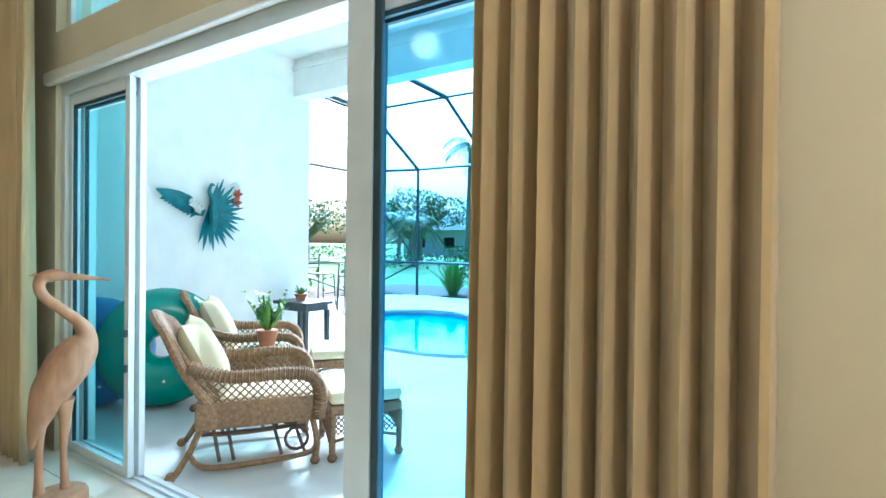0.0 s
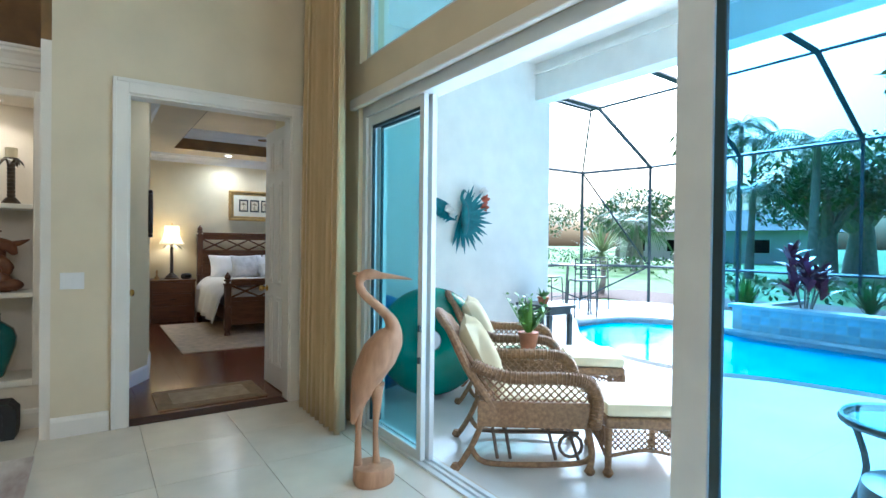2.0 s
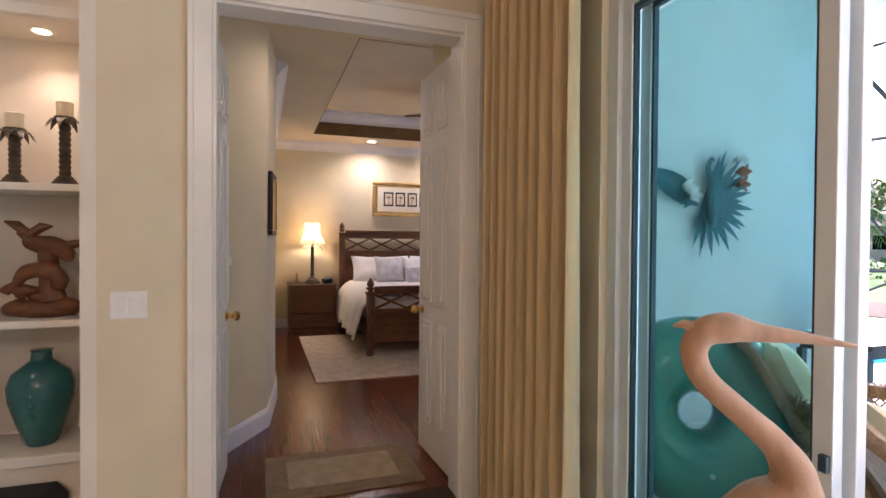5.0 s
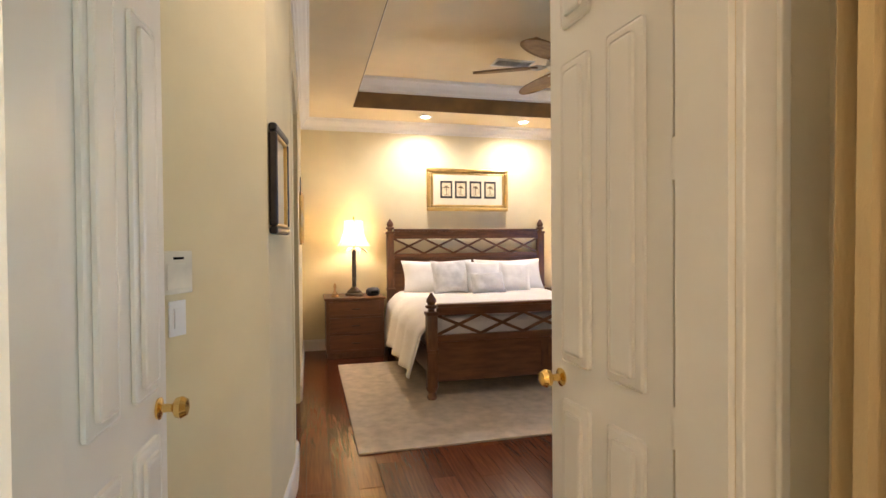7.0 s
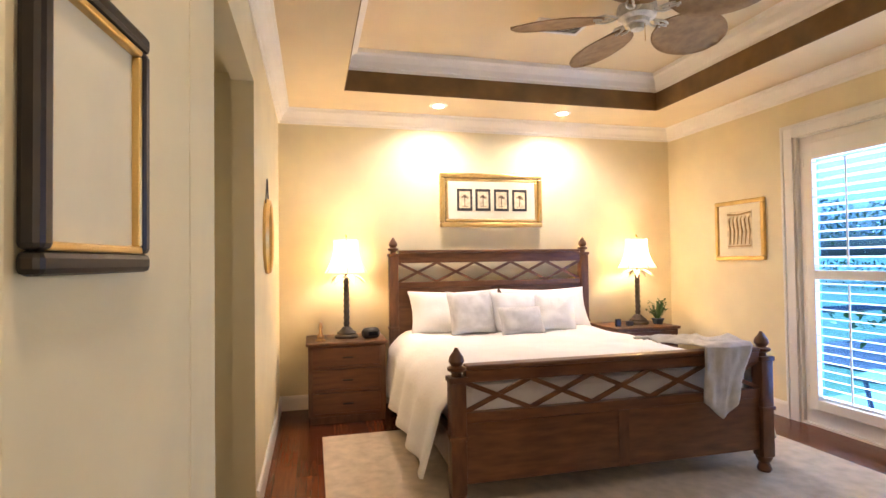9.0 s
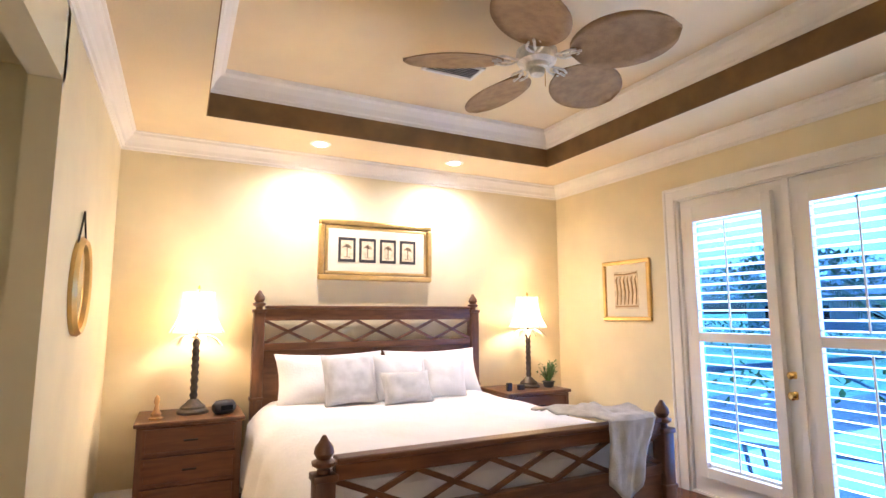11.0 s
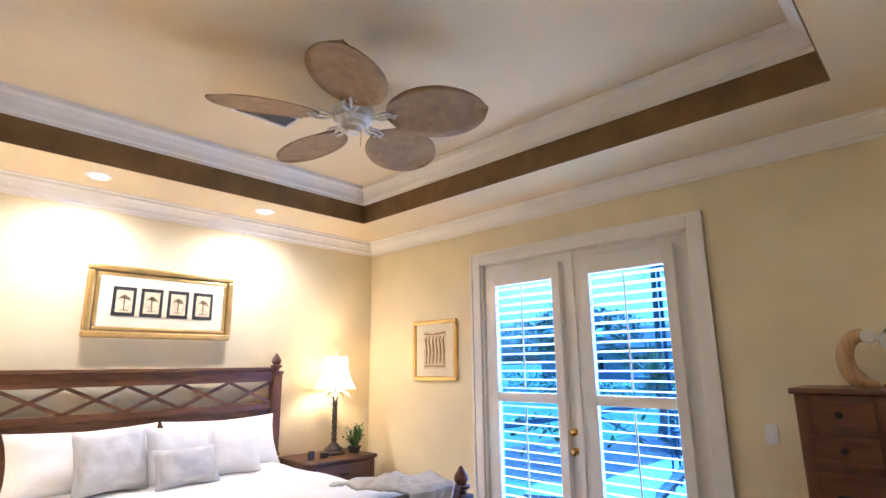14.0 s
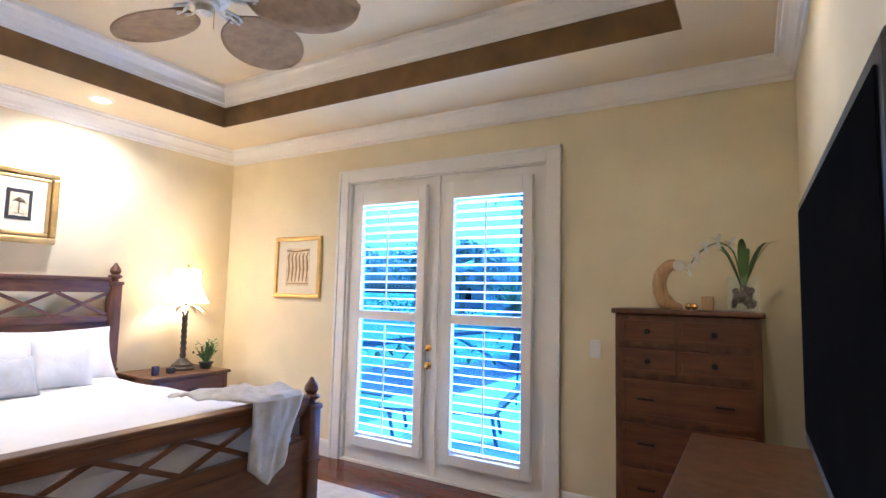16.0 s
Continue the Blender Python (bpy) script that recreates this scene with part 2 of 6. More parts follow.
# ---- mesh helpers ----
def box(bm, x0, x1, y0, y1, z0, z1, bevel=0.0):
    r = bmesh.ops.create_cube(bm, size=1.0, matrix=Matrix.Translation(((x0 + x1) / 2, (y0 + y1) / 2, (z0 + z1) / 2)) @ Matrix.Diagonal((abs(x1 - x0), abs(y1 - y0), abs(z1 - z0), 1)))
    if bevel:
        edges = {e for v in r["verts"] for e in v.link_edges}
        bmesh.ops.bevel(bm, geom=list(edges), offset=bevel, segments=2, profile=0.5, affect="EDGES")
    return bm


def boxes(*rows, bevel=0.0):
    bm = bmesh.new()
    for r in rows:
        box(bm, *r, bevel=bevel)
    return bm


def lathe(profile, n=24, centre=(0, 0, 0), bm=None, squash=1.0):
    bm = bm or bmesh.new()
    rings = []
    for r, z in profile:
        rings.append([bm.verts.new((centre[0] + r * math.cos(2 * math.pi * k / n), centre[1] + squash * r * math.sin(2 * math.pi * k / n), centre[2] + z)) for k in range(n)])
    for a, b in zip(rings, rings[1:]):
        for k in range(n):
            bm.faces.new((a[k], a[(k + 1) % n], b[(k + 1) % n], b[k]))
    bm.faces.new(rings[0][::-1]), bm.faces.new(rings[-1])
    return bm


def tube(points, radii, n=8, bm=None):
    """A closed tube along points, with a radius at each."""
    bm = bm or bmesh.new()
    pts = [Vector(p) for p in points]
    if not hasattr(radii, "__len__"):
        radii = [radii] * len(pts)
    rings, up = [], None
    for i, p in enumerate(pts):
        d = (pts[min(i + 1, len(pts) - 1)] - pts[max(i - 1, 0)]).normalized()
        side = d.cross(up if up is not None and abs(d.dot(up)) < 0.95 else Vector((0.12, 0.2, 0.97))).normalized()
        if side.length < 0.1:
            side = d.orthogonal().normalized()
        up = side.cross(d)
        rings.append([bm.verts.new(p + radii[i] * (math.cos(2 * math.pi * k / n) * side + math.sin(2 * math.pi * k / n) * up)) for k in range(n)])
    for a, b in zip(rings, rings[1:]):
        for k in range(n):
            bm.faces.new((a[k], a[(k + 1) % n], b[(k + 1) % n], b[k]))
    bm.faces.new(rings[0][::-1]), bm.faces.new(rings[-1])
    return bm


def smooth_path(points, n=6):
    pts = [Vector(p) for p in points]
    out = []
    for i in range(len(pts) - 1):
        p0, p1, p2, p3 = pts[max(i - 1, 0)], pts[i], pts[i + 1], pts[min(i + 2, len(pts) - 1)]
        for k in range(n):
            t = k / n
            out.append(0.5 * ((2 * p1) + (p2 - p0) * t + (2 * p0 - 5 * p1 + 4 * p2 - p3) * t * t + (3 * p1 - p0 - 3 * p2 + p3) * t ** 3))
    return out + [pts[-1]]


def blade(bm, root, tip, width, sag=0.0, n=5):
    """A thin curved leaf from root to tip."""
    a, b = Vector(root), Vector(tip)
    d = (b - a)
    side = d.cross(Vector((0, 0, 1)))
    side = (side if side.length > 1e-4 else Vector((1, 0, 0))).normalized()
    rows = []
    for i in range(n + 1):
        t = i / n
        p = a + d * t + Vector((0, 0, sag * 4 * t * (1 - t) if sag > 0 else sag * t * t))
        w = width * math.sin(math.pi * (0.12 + 0.86 * t)) / 2
        rows.append((bm.verts.new(p - side * w), bm.verts.new(p + Vector((0, 0, -0.15 * w))), bm.verts.new(p + side * w)))
    for r, s in zip(rows, rows[1:]):
        for k in (0, 1):
            bm.faces.new((r[k], r[k + 1], s[k + 1], s[k]))
    return bm


def obj(name, bm, mat, smooth=False, m=None):
    bmesh.ops.recalc_face_normals(bm, faces=bm.faces[:])
    me = bpy.data.meshes.new(name)
    bm.to_mesh(me)
    bm.free()
    me.materials.append(mat)
    if smooth:
        me.polygons.foreach_set("use_smooth", [True] * len(me.polygons))
        me.set_sharp_from_angle(angle=radians(40))
    ob = new(name, me)
    if m is not None:
        ob.matrix_world = m
    return ob


def part(name, bm, mat, parent, label="", smooth=False):
    ob = obj(name, bm, mat, smooth)
    ob.parent = parent
    return tagged(ob, label)


def thing(name, m, label, category, group=""):
    ob = new(name)
    ob.matrix_world = m
    ob.empty_display_size = 0.1
    return tagged(ob, label, category, group, "thing")


def structure(name, bm, mat, label="", smooth=False):
    return tagged(obj(name, bm, mat, smooth), label, "", "", "structure")


def profile_run(bm, profile, a, b, out):
    """A moulding: profile points (out, up) swept straight from a to b; out is the unit way from the wall."""
    a, b, out = Vector(a), Vector(b), Vector(out)
    ends = []
    for p, sgn in ((a, 1), (b, -1)):
        ends.append([bm.verts.new(p + out * u + Vector((0, 0, v)) + (b - a).normalized() * sgn * u * MITRE) for u, v in profile])
    n = len(profile)
    for k in range(n):
        bm.faces.new((ends[0][k], ends[0][(k + 1) % n], ends[1][(k + 1) % n], ends[1][k]))
    bm.faces.new(ends[0][::-1]), bm.faces.new(ends[1])


MITRE = 1.0
CROWN = [(0, 0), (0.012, 0), (0.016, 0.02), (0.03, 0.026), (0.04, 0.055), (0.065, 0.09), (0.085, 0.105), (0.09, 0.125), (0.105, 0.13), (0.11, 0.148), (0, 0.148)]
CROWN2 = [(0, 0), (0.012, 0), (0.016, 0.02), (0.035, 0.03), (0.05, 0.07), (0.08, 0.11), (0.11, 0.125), (0.115, 0.158), (0, 0.158)]
BASEB = [(0, 0), (0.018, 0), (0.018, 0.11), (0.012, 0.13), (0.004, 0.14), (0, 0.14)]

# ---- structure: bedroom ----
BX0, BX1, BY0, BY1 = -11.52, -6.49, 0.89, 5.25
SOFFIT, TRAYTOP = 2.91, 3.25
TX0, TX1, TY0, TY1 = -10.83, -7.03, 1.48, 4.60
structure("wall_bed", boxes((BX0 - 0.2, BX0, BY0 - 0.2, BY1 + 0.2, -0.1, 3.5)), M_WALL)
structure("wall_french", boxes((BX0, -9.88, BY1, BY1 + 0.2, -0.1, 3.5), (-8.01, BX1 + 0.14, BY1, BY1 + 0.2, -0.1, 3.5), (-9.88, -8.01, BY1, BY1 + 0.2, 2.44, 3.5)), M_WALL)
structure("wall_hall", boxes((-11.52, -9.33, BY0 - 0.12, BY0, -0.1, 3.3), (-8.10, -7.75, BY0 - 0.12, BY0, -0.1, 3.3), (-9.38, -8.10, BY0 - 0.12, BY0, 2.44, 3.3), (-6.36, -5.73, 0.28, 0.40, -0.1, 3.3)), M_WALL)
HALL_A, HALL_B, HALL_C = Vector((-6.36, 0.40, 0)), Vector((-7.04, 0.815, 0)), Vector((-7.75, 0.888, 0))


def prism(corners, z0, z1):
    bm = bmesh.new()
    lo, hi = [bm.verts.new((x, y, z0)) for x, y in corners], [bm.verts.new((x, y, z1)) for x, y in corners]
    n = len(corners)
    for k in range(n):
        bm.faces.new((lo[k], lo[(k + 1) % n], hi[(k + 1) % n], hi[k]))
    bm.faces.new(lo[::-1]), bm.faces.new(hi)
    bmesh.ops.recalc_face_normals(bm, faces=bm.faces[:])
    return bm


structure("wall_hall_slanted", prism((HALL_A.xy, HALL_B.xy, (-7.04, 0.68), (-6.36, 0.28)), -0.1, 3.3), M_WALL)
structure("wall_hall_picture", prism((HALL_B.xy, HALL_C.xy, (-7.75, 0.77), (-7.04, 0.681)), -0.1, 3.3), M_WALL)
structure("wall_passage", boxes((-9.6, -7.8, -0.5, -0.4, -0.1, 2.6), (-9.50, -9.40, -0.4, BY0 - 0.12, -0.1, 2.6), (-8.08, -7.98, -0.4, BY0 - 0.12, -0.1, 2.6), (-9.6, -7.8, -0.4, BY0 - 0.12, 2.5, 2.6)), M_WALL)
structure("wall_television", boxes((BX1, BX1 + 0.14, 1.95, BY1, -0.1, 3.5)), M_WALL)
structure("wall_vestibule", boxes((BX1, -5.73, 1.90, 1.95, -0.1, 3.3)), M_WALL)
structure("ceiling_soffit", boxes((BX0, TX0, 0.3, BY1, SOFFIT, 3.5), (TX1, BX1, 0.3, BY1, SOFFIT, 3.5), (BX1, -5.73, 0.3, 1.95, SOFFIT, 3.5), (TX0, TX1, 0.3, TY0, SOFFIT, 3.5), (TX0, TX1, TY1, BY1, SOFFIT, 3.5)), M_CEIL)
structure("ceiling_tray", boxes((TX0, TX1, TY0, TY1, TRAYTOP, 3.5)), M_CEIL)
structure("tray_band", boxes((TX0, TX0 + 0.006, TY0, TY1, SOFFIT - 0.002, 3.09), (TX1 - 0.006, TX1, TY0, TY1, SOFFIT - 0.002, 3.09), (TX0 + 0.006, TX1 - 0.006, TY0, TY0 + 0.006, SOFFIT - 0.002, 3.09), (TX0 + 0.006, TX1 - 0.006, TY1 - 0.006, TY1, SOFFIT - 0.002, 3.09)), M_BROWN)
bm = bmesh.new()
for a, b, o in (((TX0, TY0), (TX0, TY1), (1, 0)), ((TX1, TY0), (TX1, TY1), (-1, 0)), ((TX0, TY0), (TX1, TY0), (0, 1)), ((TX0, TY1), (TX1, TY1), (0, -1))):
    profile_run(bm, CROWN2, (*a, 3.091), (*b, 3.091), (*o, 0))
structure("trim_tray_crown", bm, M_TRIM)
bm = bmesh.new()
for a, b, o in (((BX0, BY0), (BX0, BY1), (1, 0)), ((BX0, BY1), (BX1, BY1), (0, -1)), ((BX1, BY1), (BX1, 1.95), (-1, 0)), ((BX0, BY0), (-7.75, BY0), (0, 1))):
    profile_run(bm, CROWN, (*a, 2.771), (*b, 2.771), (*o, 0))
structure("trim_crown", bm, M_TRIM)
bm = bmesh.new()
for a, b, o in (((BX0, BY0), (BX0, BY1), (1, 0)), ((BX0, BY1), (-9.99, BY1), (0, -1)), ((-7.90, BY1), (BX1, BY1), (0, -1)), ((BX1, BY1), (BX1, 1.95), (-1, 0)), ((BX0, BY0), (-9.38, BY0), (0, 1))):
    profile_run(bm, BASEB, (*a, 0), (*b, 0), (*o, 0))
MITRE = 0.0
for a, b in ((HALL_A, HALL_B), (HALL_B, HALL_C), (HALL_C, Vector((-8.10, BY0, 0)))):
    profile_run(bm, BASEB, a, b, Vector((b.y - a.y, a.x - b.x, 0)).normalized())
MITRE = 1.0
structure("baseboard", bm, M_TRIM)
floor_bed = structure("floor_bedroom", boxes((BX0, BX1 + 0.1, -0.5, BY1, -0.1, -0.012), (BX1 + 0.1, -5.60, 0.3, 1.95, -0.1, -0.012)), M_SUBFLOOR, "reddish cherry wood plank floor")

# ---- structure: living room ----
structure("wall_door", boxes((-5.73, -5.58, 0.12, 0.57, -0.1, 4.0), (-5.73, -5.58, 1.77, 2.0, -0.1, 4.0), (-5.73, -5.58, 0.57, 1.77, 2.44, 4.0)), M_WALL_L)
structure("wall_slider", boxes((-5.73, -4.72, 2.0, 2.2, -0.1, 4.0), (-1.02, 3.0, 2.0, 2.2, -0.1, 4.0), (-4.72, -1.02, 2.0, 2.2, 2.38, 2.70), (-4.72, -1.02, 2.0, 2.2, 3.55, 4.0)), M_WALL_L)
structure("wall_back", boxes((3.0, 3.2, -5.0, 2.2, -0.1, 4.0), (-6.6, 3.0, -5.2, -5.0, -0.1, 4.0)), M_WALL_L)
structure("ceiling_living", boxes((-6.6, 3.2, -5.2, 2.2, 4.0, 4.15)), M_WALL_L)
NY0, NY1, NZ0, NZ1 = -0.50, 0.0, 0.36, 2.38
structure("wall_niche", boxes((-6.35, -5.92, NY1, 0.12, -0.1, 2.72), (-6.35, -5.92, -5.0, NY0, -0.1, 2.72), (-6.35, -5.92, NY0, NY1, -0.1, NZ0), (-6.35, -5.92, NY0, NY1, NZ1, 2.72), (-6.35, -6.27, NY0, NY1, NZ0, NZ1), (-5.92, -5.58, 0.06, 0.12, -0.1, 2.72)), M_NICHE)
structure("wall_upper_recess", boxes((-6.6, -6.5, -5.0, 0.12, 2.72, 4.0), (-6.5, -5.58, 0.06, 0.12, 2.721, 4.0)), M_BROWN)
structure("wall_pilaster", boxes((-5.92, -5.62, -3.4, -0.70, -0.1, 2.44), bevel=0.01), M_NICHE)
bm = bmesh.new()
MITRE = 0.0
profile_run(bm, CROWN, (-5.92, -5.0, 2.575), (-5.92, 0.06, 2.575), (1, 0, 0))
profile_run(bm, CROWN, (-5.62, -3.5, 2.30), (-5.62, -0.62, 2.30), (1, 0, 0))
profile_run(bm, CROWN, (-5.92, -0.70, 2.30), (-5.60, -0.70, 2.30), (0, 1, 0))
structure("trim_niche_crown", bm, M_TRIM)
bm = boxes((-5.92, -5.895, NY0 - 0.06, NY0, NZ0 - 0.05, NZ1 + 0.05), (-5.92, -5.895, NY1, NY1 + 0.055, NZ0 - 0.05, NZ1 + 0.05), (-5.92, -5.895, NY0, NY1, NZ1, NZ1 + 0.05), (-5.92, -5.895, NY0, NY1, NZ0 - 0.05, NZ0), bevel=0.006)
structure("trim_niche_surround", bm, M_TRIM)
for z in (1.62, 0.98):
    tagged(obj("niche_shelf", boxes((-6.268, -5.93, NY0 + 0.002, NY1 - 0.002, z - 0.035, z), bevel=0.004), M_TRIM), "white painted niche shelf with rounded edge", "shelf", "niche shelves", "thing")
bm = bmesh.new()
profile_run(bm, BASEB, (-5.58, 0.12, 0), (-5.58, 0.46, 0), (1, 0, 0))
profile_run(bm, BASEB, (-5.92, -0.70, 0), (-5.92, 0.06, 0), (1, 0, 0))
profile_run(bm, BASEB, (-5.62, -3.4, 0), (-5.62, -0.70, 0), (1, 0, 0))
structure("baseboard_living", bm, M_TRIM)
floor_living = structure("floor_living", boxes((-6.35, 3.0, -5.0, 2.2, -0.12, -0.010)), M_GROUT, "large cream ceramic tile floor with fine joints")


def casing(name, axis, face, a, b, top, out, width=0.10):
    """A door casing of two legs and a head on one face of a wall."""
    rows = []
    lo, hi = sorted((face, face + out * 0.022))
    lo2, hi2 = sorted((face, face + out * 0.032))
    for u0, u1, z0, z1 in ((a - width, a, 0, top + width), (b, b + width, 0, top + width), (a, b, top, top + width)):
        rows.append((lo, hi, u0, u1, z0, z1))
    for u0, u1, z0, z1 in ((a - width, a - width + 0.025, 0, top + width), (b + width - 0.025, b + width, 0, top + width), (a - width + 0.025, b + width - 0.025, top + width - 0.025, top + width)):
        rows.append((lo2, hi2, u0, u1, z0, z1 + 0.002))
    if axis == "y":
        rows = [(r[2], r[3], r[0], r[1], r[4], r[5]) for r in rows]
    return structure(name, boxes(*rows, bevel=0.004), M_TRIM)


casing("trim_door", "x", -5.58, 0.57, 1.77, 2.44, 1)
structure("trim_door_jamb", boxes((-5.73, -5.58, 0.57, 0.585, 0, 2.44), (-5.73, -5.58, 1.755, 1.77, 0, 2.44), (-5.73, -5.58, 0.585, 1.755, 2.425, 2.44)), M_TRIM)
casing("trim_french", "y", BY1, -9.88, -8.01, 2.44, -1, 0.11)
structure("threshold", boxes((-5.74, -5.57, 0.585, 1.755, -0.01, 0.008), bevel=0.003), M_SUBFLOOR)


def panel_door(width, height, thick, hinge_side):
    """Local: hinge edge at origin, leaf along +x, thickness along y, four raised panels on both faces."""
    door = thing("door_leaf", Matrix.Identity(4), "white painted panelled door leaf, standing open", "door", "double door leaves")
    part("leaf", boxes((0, width, -thick / 2, thick / 2, 0.01, height), bevel=0.003), M_TRIM, door)
    half = (width - 0.27) / 2
    for x0 in (0.09, 0.09 + half + 0.09):
        for z0, z1 in ((0.22, 0.86), (0.98, 1.92), (2.03, height - 0.12)):
            for s in (-1, 1):
                y0, y1 = sorted((s * thick / 2, s * (thick / 2 + 0.012)))
                bm = boxes((x0, x0 + half, y0, y1, z0, z1), bevel=0.011)
                y0, y1 = sorted((s * (thick / 2 + 0.0121), s * (thick / 2 + 0.024)))
                box(bm, x0 + 0.03, x0 + half - 0.03, y0, y1, z0 + 0.03, z1 - 0.03, bevel=0.011)
                part("raised_panel", bm, M_TRIM, door)
    for s in (-1, 1):
        knob = part("door_knob", lathe([(0.028, 0), (0.03, 0.006), (0.012, 0.012), (0.011, 0.035), (0.026, 0.045), (0.03, 0.06), (0.022, 0.074), (0.006, 0.078)], 16), M_BRASS, door, "polished brass knob", True)
        knob.matrix_local = pose(width - 0.07, s * thick / 2, 0.92, -90 * s, 0, 0)
    for z in (0.22, 0.93, 1.55, 2.22):
        part("hinge", boxes((-0.054, 0.002, -thick / 2 - 0.004, thick / 2 + 0.004, z - 0.05, z + 0.05), bevel=0.003), M_TRIM, door, "white painted hinge")
    return door


leaf = panel_door(0.585, 2.42, 0.04, 1)
leaf.matrix_world = pose(-5.785, 1.812, 0, 0, 0, 182)
leaf2 = copy_thing(leaf, pose(-5.785, 0.530, 0, 0, 0, 176.5))


def french_door(x0, x1, knob):
    """One leaf of the French doors, with its pane and its plantation shutter on the inner side."""
    door = thing("french_door", pose(0, 0, 0), "white French door leaf with plantation shutters, closed", "door", "french doors")
    yb = BY1 + 0.03
    part("leaf_frame", boxes((x0, x0 + 0.13, yb, yb + 0.045, 0.02, 2.43), (x1 - 0.13, x1, yb, yb + 0.045, 0.02, 2.43), (x0 + 0.13, x1 - 0.13, yb, yb + 0.045, 0.02, 0.25), (x0 + 0.13, x1 - 0.13, yb, yb + 0.045, 2.28, 2.43)), M_TRIM, door)
    pane = part("pane", boxes((x0 + 0.13, x1 - 0.13, yb + 0.02, yb + 0.026, 0.25, 2.28)), M_FRENCH, door)
    pane.visible_shadow = False
    s0, s1 = x0 + 0.08, x1 - 0.08
    l0, l1 = s0 + 0.075, s1 - 0.075
    ys = yb - 0.052
    part("shutter_frame", boxes((s0, l0, ys, ys + 0.05, 0.15, 2.36), (l1, s1, ys, ys + 0.05, 0.15, 2.36), (l0, l1, ys, ys + 0.05, 0.15, 0.23), (l0, l1, ys, ys + 0.05, 1.225, 1.30), (l0, l1, ys, ys + 0.05, 2.22, 2.36), bevel=0.004), M_TRIM, door)
    slat = None
    for z0, z1, n in ((0.23, 1.225, 14), (1.30, 2.22, 13)):
        step = (z1 - z0) / n
        for k in range(n):
            if slat is None:
                bm = lathe([(0.0315, -0.5), (0.0315, 0.5)], 12, squash=0.13)
                slat = part("louvre", bm, M_TRIM, door, smooth=True)
                ob = slat
            else:
                ob = new("louvre", slat.data)
                ob.parent = door
            ob.matrix_local = pose((l0 + l1) / 2, ys + 0.025, z0 + step * (k + 0.5), 0, 90, 0) @ pose(0, 0, 0, 0, 0, 80) @ Matrix.Diagonal((1, 1, l1 - l0 - 0.004, 1))
        part("tilt_rod", boxes(((l0 + l1) / 2 - 0.006, (l0 + l1) / 2 + 0.006, ys - 0.016, ys - 0.006, z0 + 0.03, z1 - 0.03), bevel=0.002), M_TRIM, door)
    for z in (0.3, 1.3, 2.2):
        part("shutter_hinge", boxes((s0 - 0.012, s0 + 0.004, ys - 0.004, ys + 0.02, z - 0.035, z + 0.035)), M_TRIM, door)
    if knob:
        for z, r in ((1.02, 0.026), (0.88, 0.03)):
            k = part("door_knob", lathe([(r, 0), (r, 0.008), (0.012, 0.014), (0.011, 0.03), (r * 0.85, 0.04), (r, 0.052), (r * 0.5, 0.066)], 16), M_BRASS, door, "polished brass knob", True)
            k.matrix_local = pose(x1 - 0.035, yb, z, 90, 0, 0)
    return door


structure("trim_french_jamb", boxes((-9.88, -9.86, BY1, BY1 + 0.2, 0, 2.44), (-8.03, -8.01, BY1, BY1 + 0.2, 0, 2.44), (-9.86, -8.03, BY1, BY1 + 0.2, 2.432, 2.44), (-9.86, -8.03, BY1, BY1 + 0.2, -0.09, 0.018)), M_TRIM)
french_door(-9.855, -8.96, True)
french_door(-8.93, -8.035, False)
tagged(obj("astragal", boxes((-8.967, -8.922, BY1 + 0.005, BY1 + 0.028, 0.02, 2.43), bevel=0.004), M_TRIM), "white astragal strip between the French doors", "trim", "", "structure")

# ---- structure: sliding doors ----
sl = thing("sliding_door", pose(0, 0, 0), "white aluminium sliding glass door, standing open", "door")
part("head_frame", boxes((-4.72, -1.02, 2.03, 2.17, 2.30, 2.38), (-4.72, -4.66, 2.03, 2.17, 0, 2.30), (-1.08, -1.02, 2.03, 2.17, 0, 2.30), bevel=0.004), M_ALU, sl)
part("track", boxes((-4.66, -1.08, 2.03, 2.06, -0.03, 0.012), (-4.66, -1.08, 2.085, 2.105, -0.03, 0.012), (-4.66, -1.08, 2.13, 2.16, -0.03, 0.012), (-4.66, -1.08, 2.06, 2.13, -0.03, -0.004)), M_ALU, sl, "aluminium floor track")
for x0, x1, y, mat in ((-4.66, -3.88, 2.05, M_TEALGLASS), (-4.62, -3.86, 2.10, M_TEALGLASS), (-2.17, -1.08, 2.05, M_BLUEGLASS), (-2.13, -1.08, 2.10, M_BLUEGLASS)):
    p = part("sash", boxes((x0, x0 + 0.05, y, y + 0.035, 0.014, 2.30), (x1 - 0.05, x1, y, y + 0.035, 0.014, 2.30), (x0 + 0.05, x1 - 0.05, y, y + 0.035, 0.014, 0.07), (x0 + 0.05, x1 - 0.05, y, y + 0.035, 2.23, 2.30), bevel=0.003), M_ALU, sl)
    part("seal", boxes((x0 + 0.05, x0 + 0.06, y + 0.008, y + 0.028, 0.07, 2.23), (x1 - 0.06, x1 - 0.05, y + 0.008, y + 0.028, 0.07, 2.23), (x0 + 0.06, x1 - 0.06, y + 0.008, y + 0.028, 2.21, 2.23)), M_DARKALU, p)
    g = part("pane", boxes((x0 + 0.06, x1 - 0.06, y + 0.014, y + 0.02, 0.07, 2.19)), mat, p)
    g.visible_shadow = False
part("wide_stile", boxes((-2.18, -2.05, 2.02, 2.045, 0.014, 2.30), bevel=0.004), M_ALU, sl)
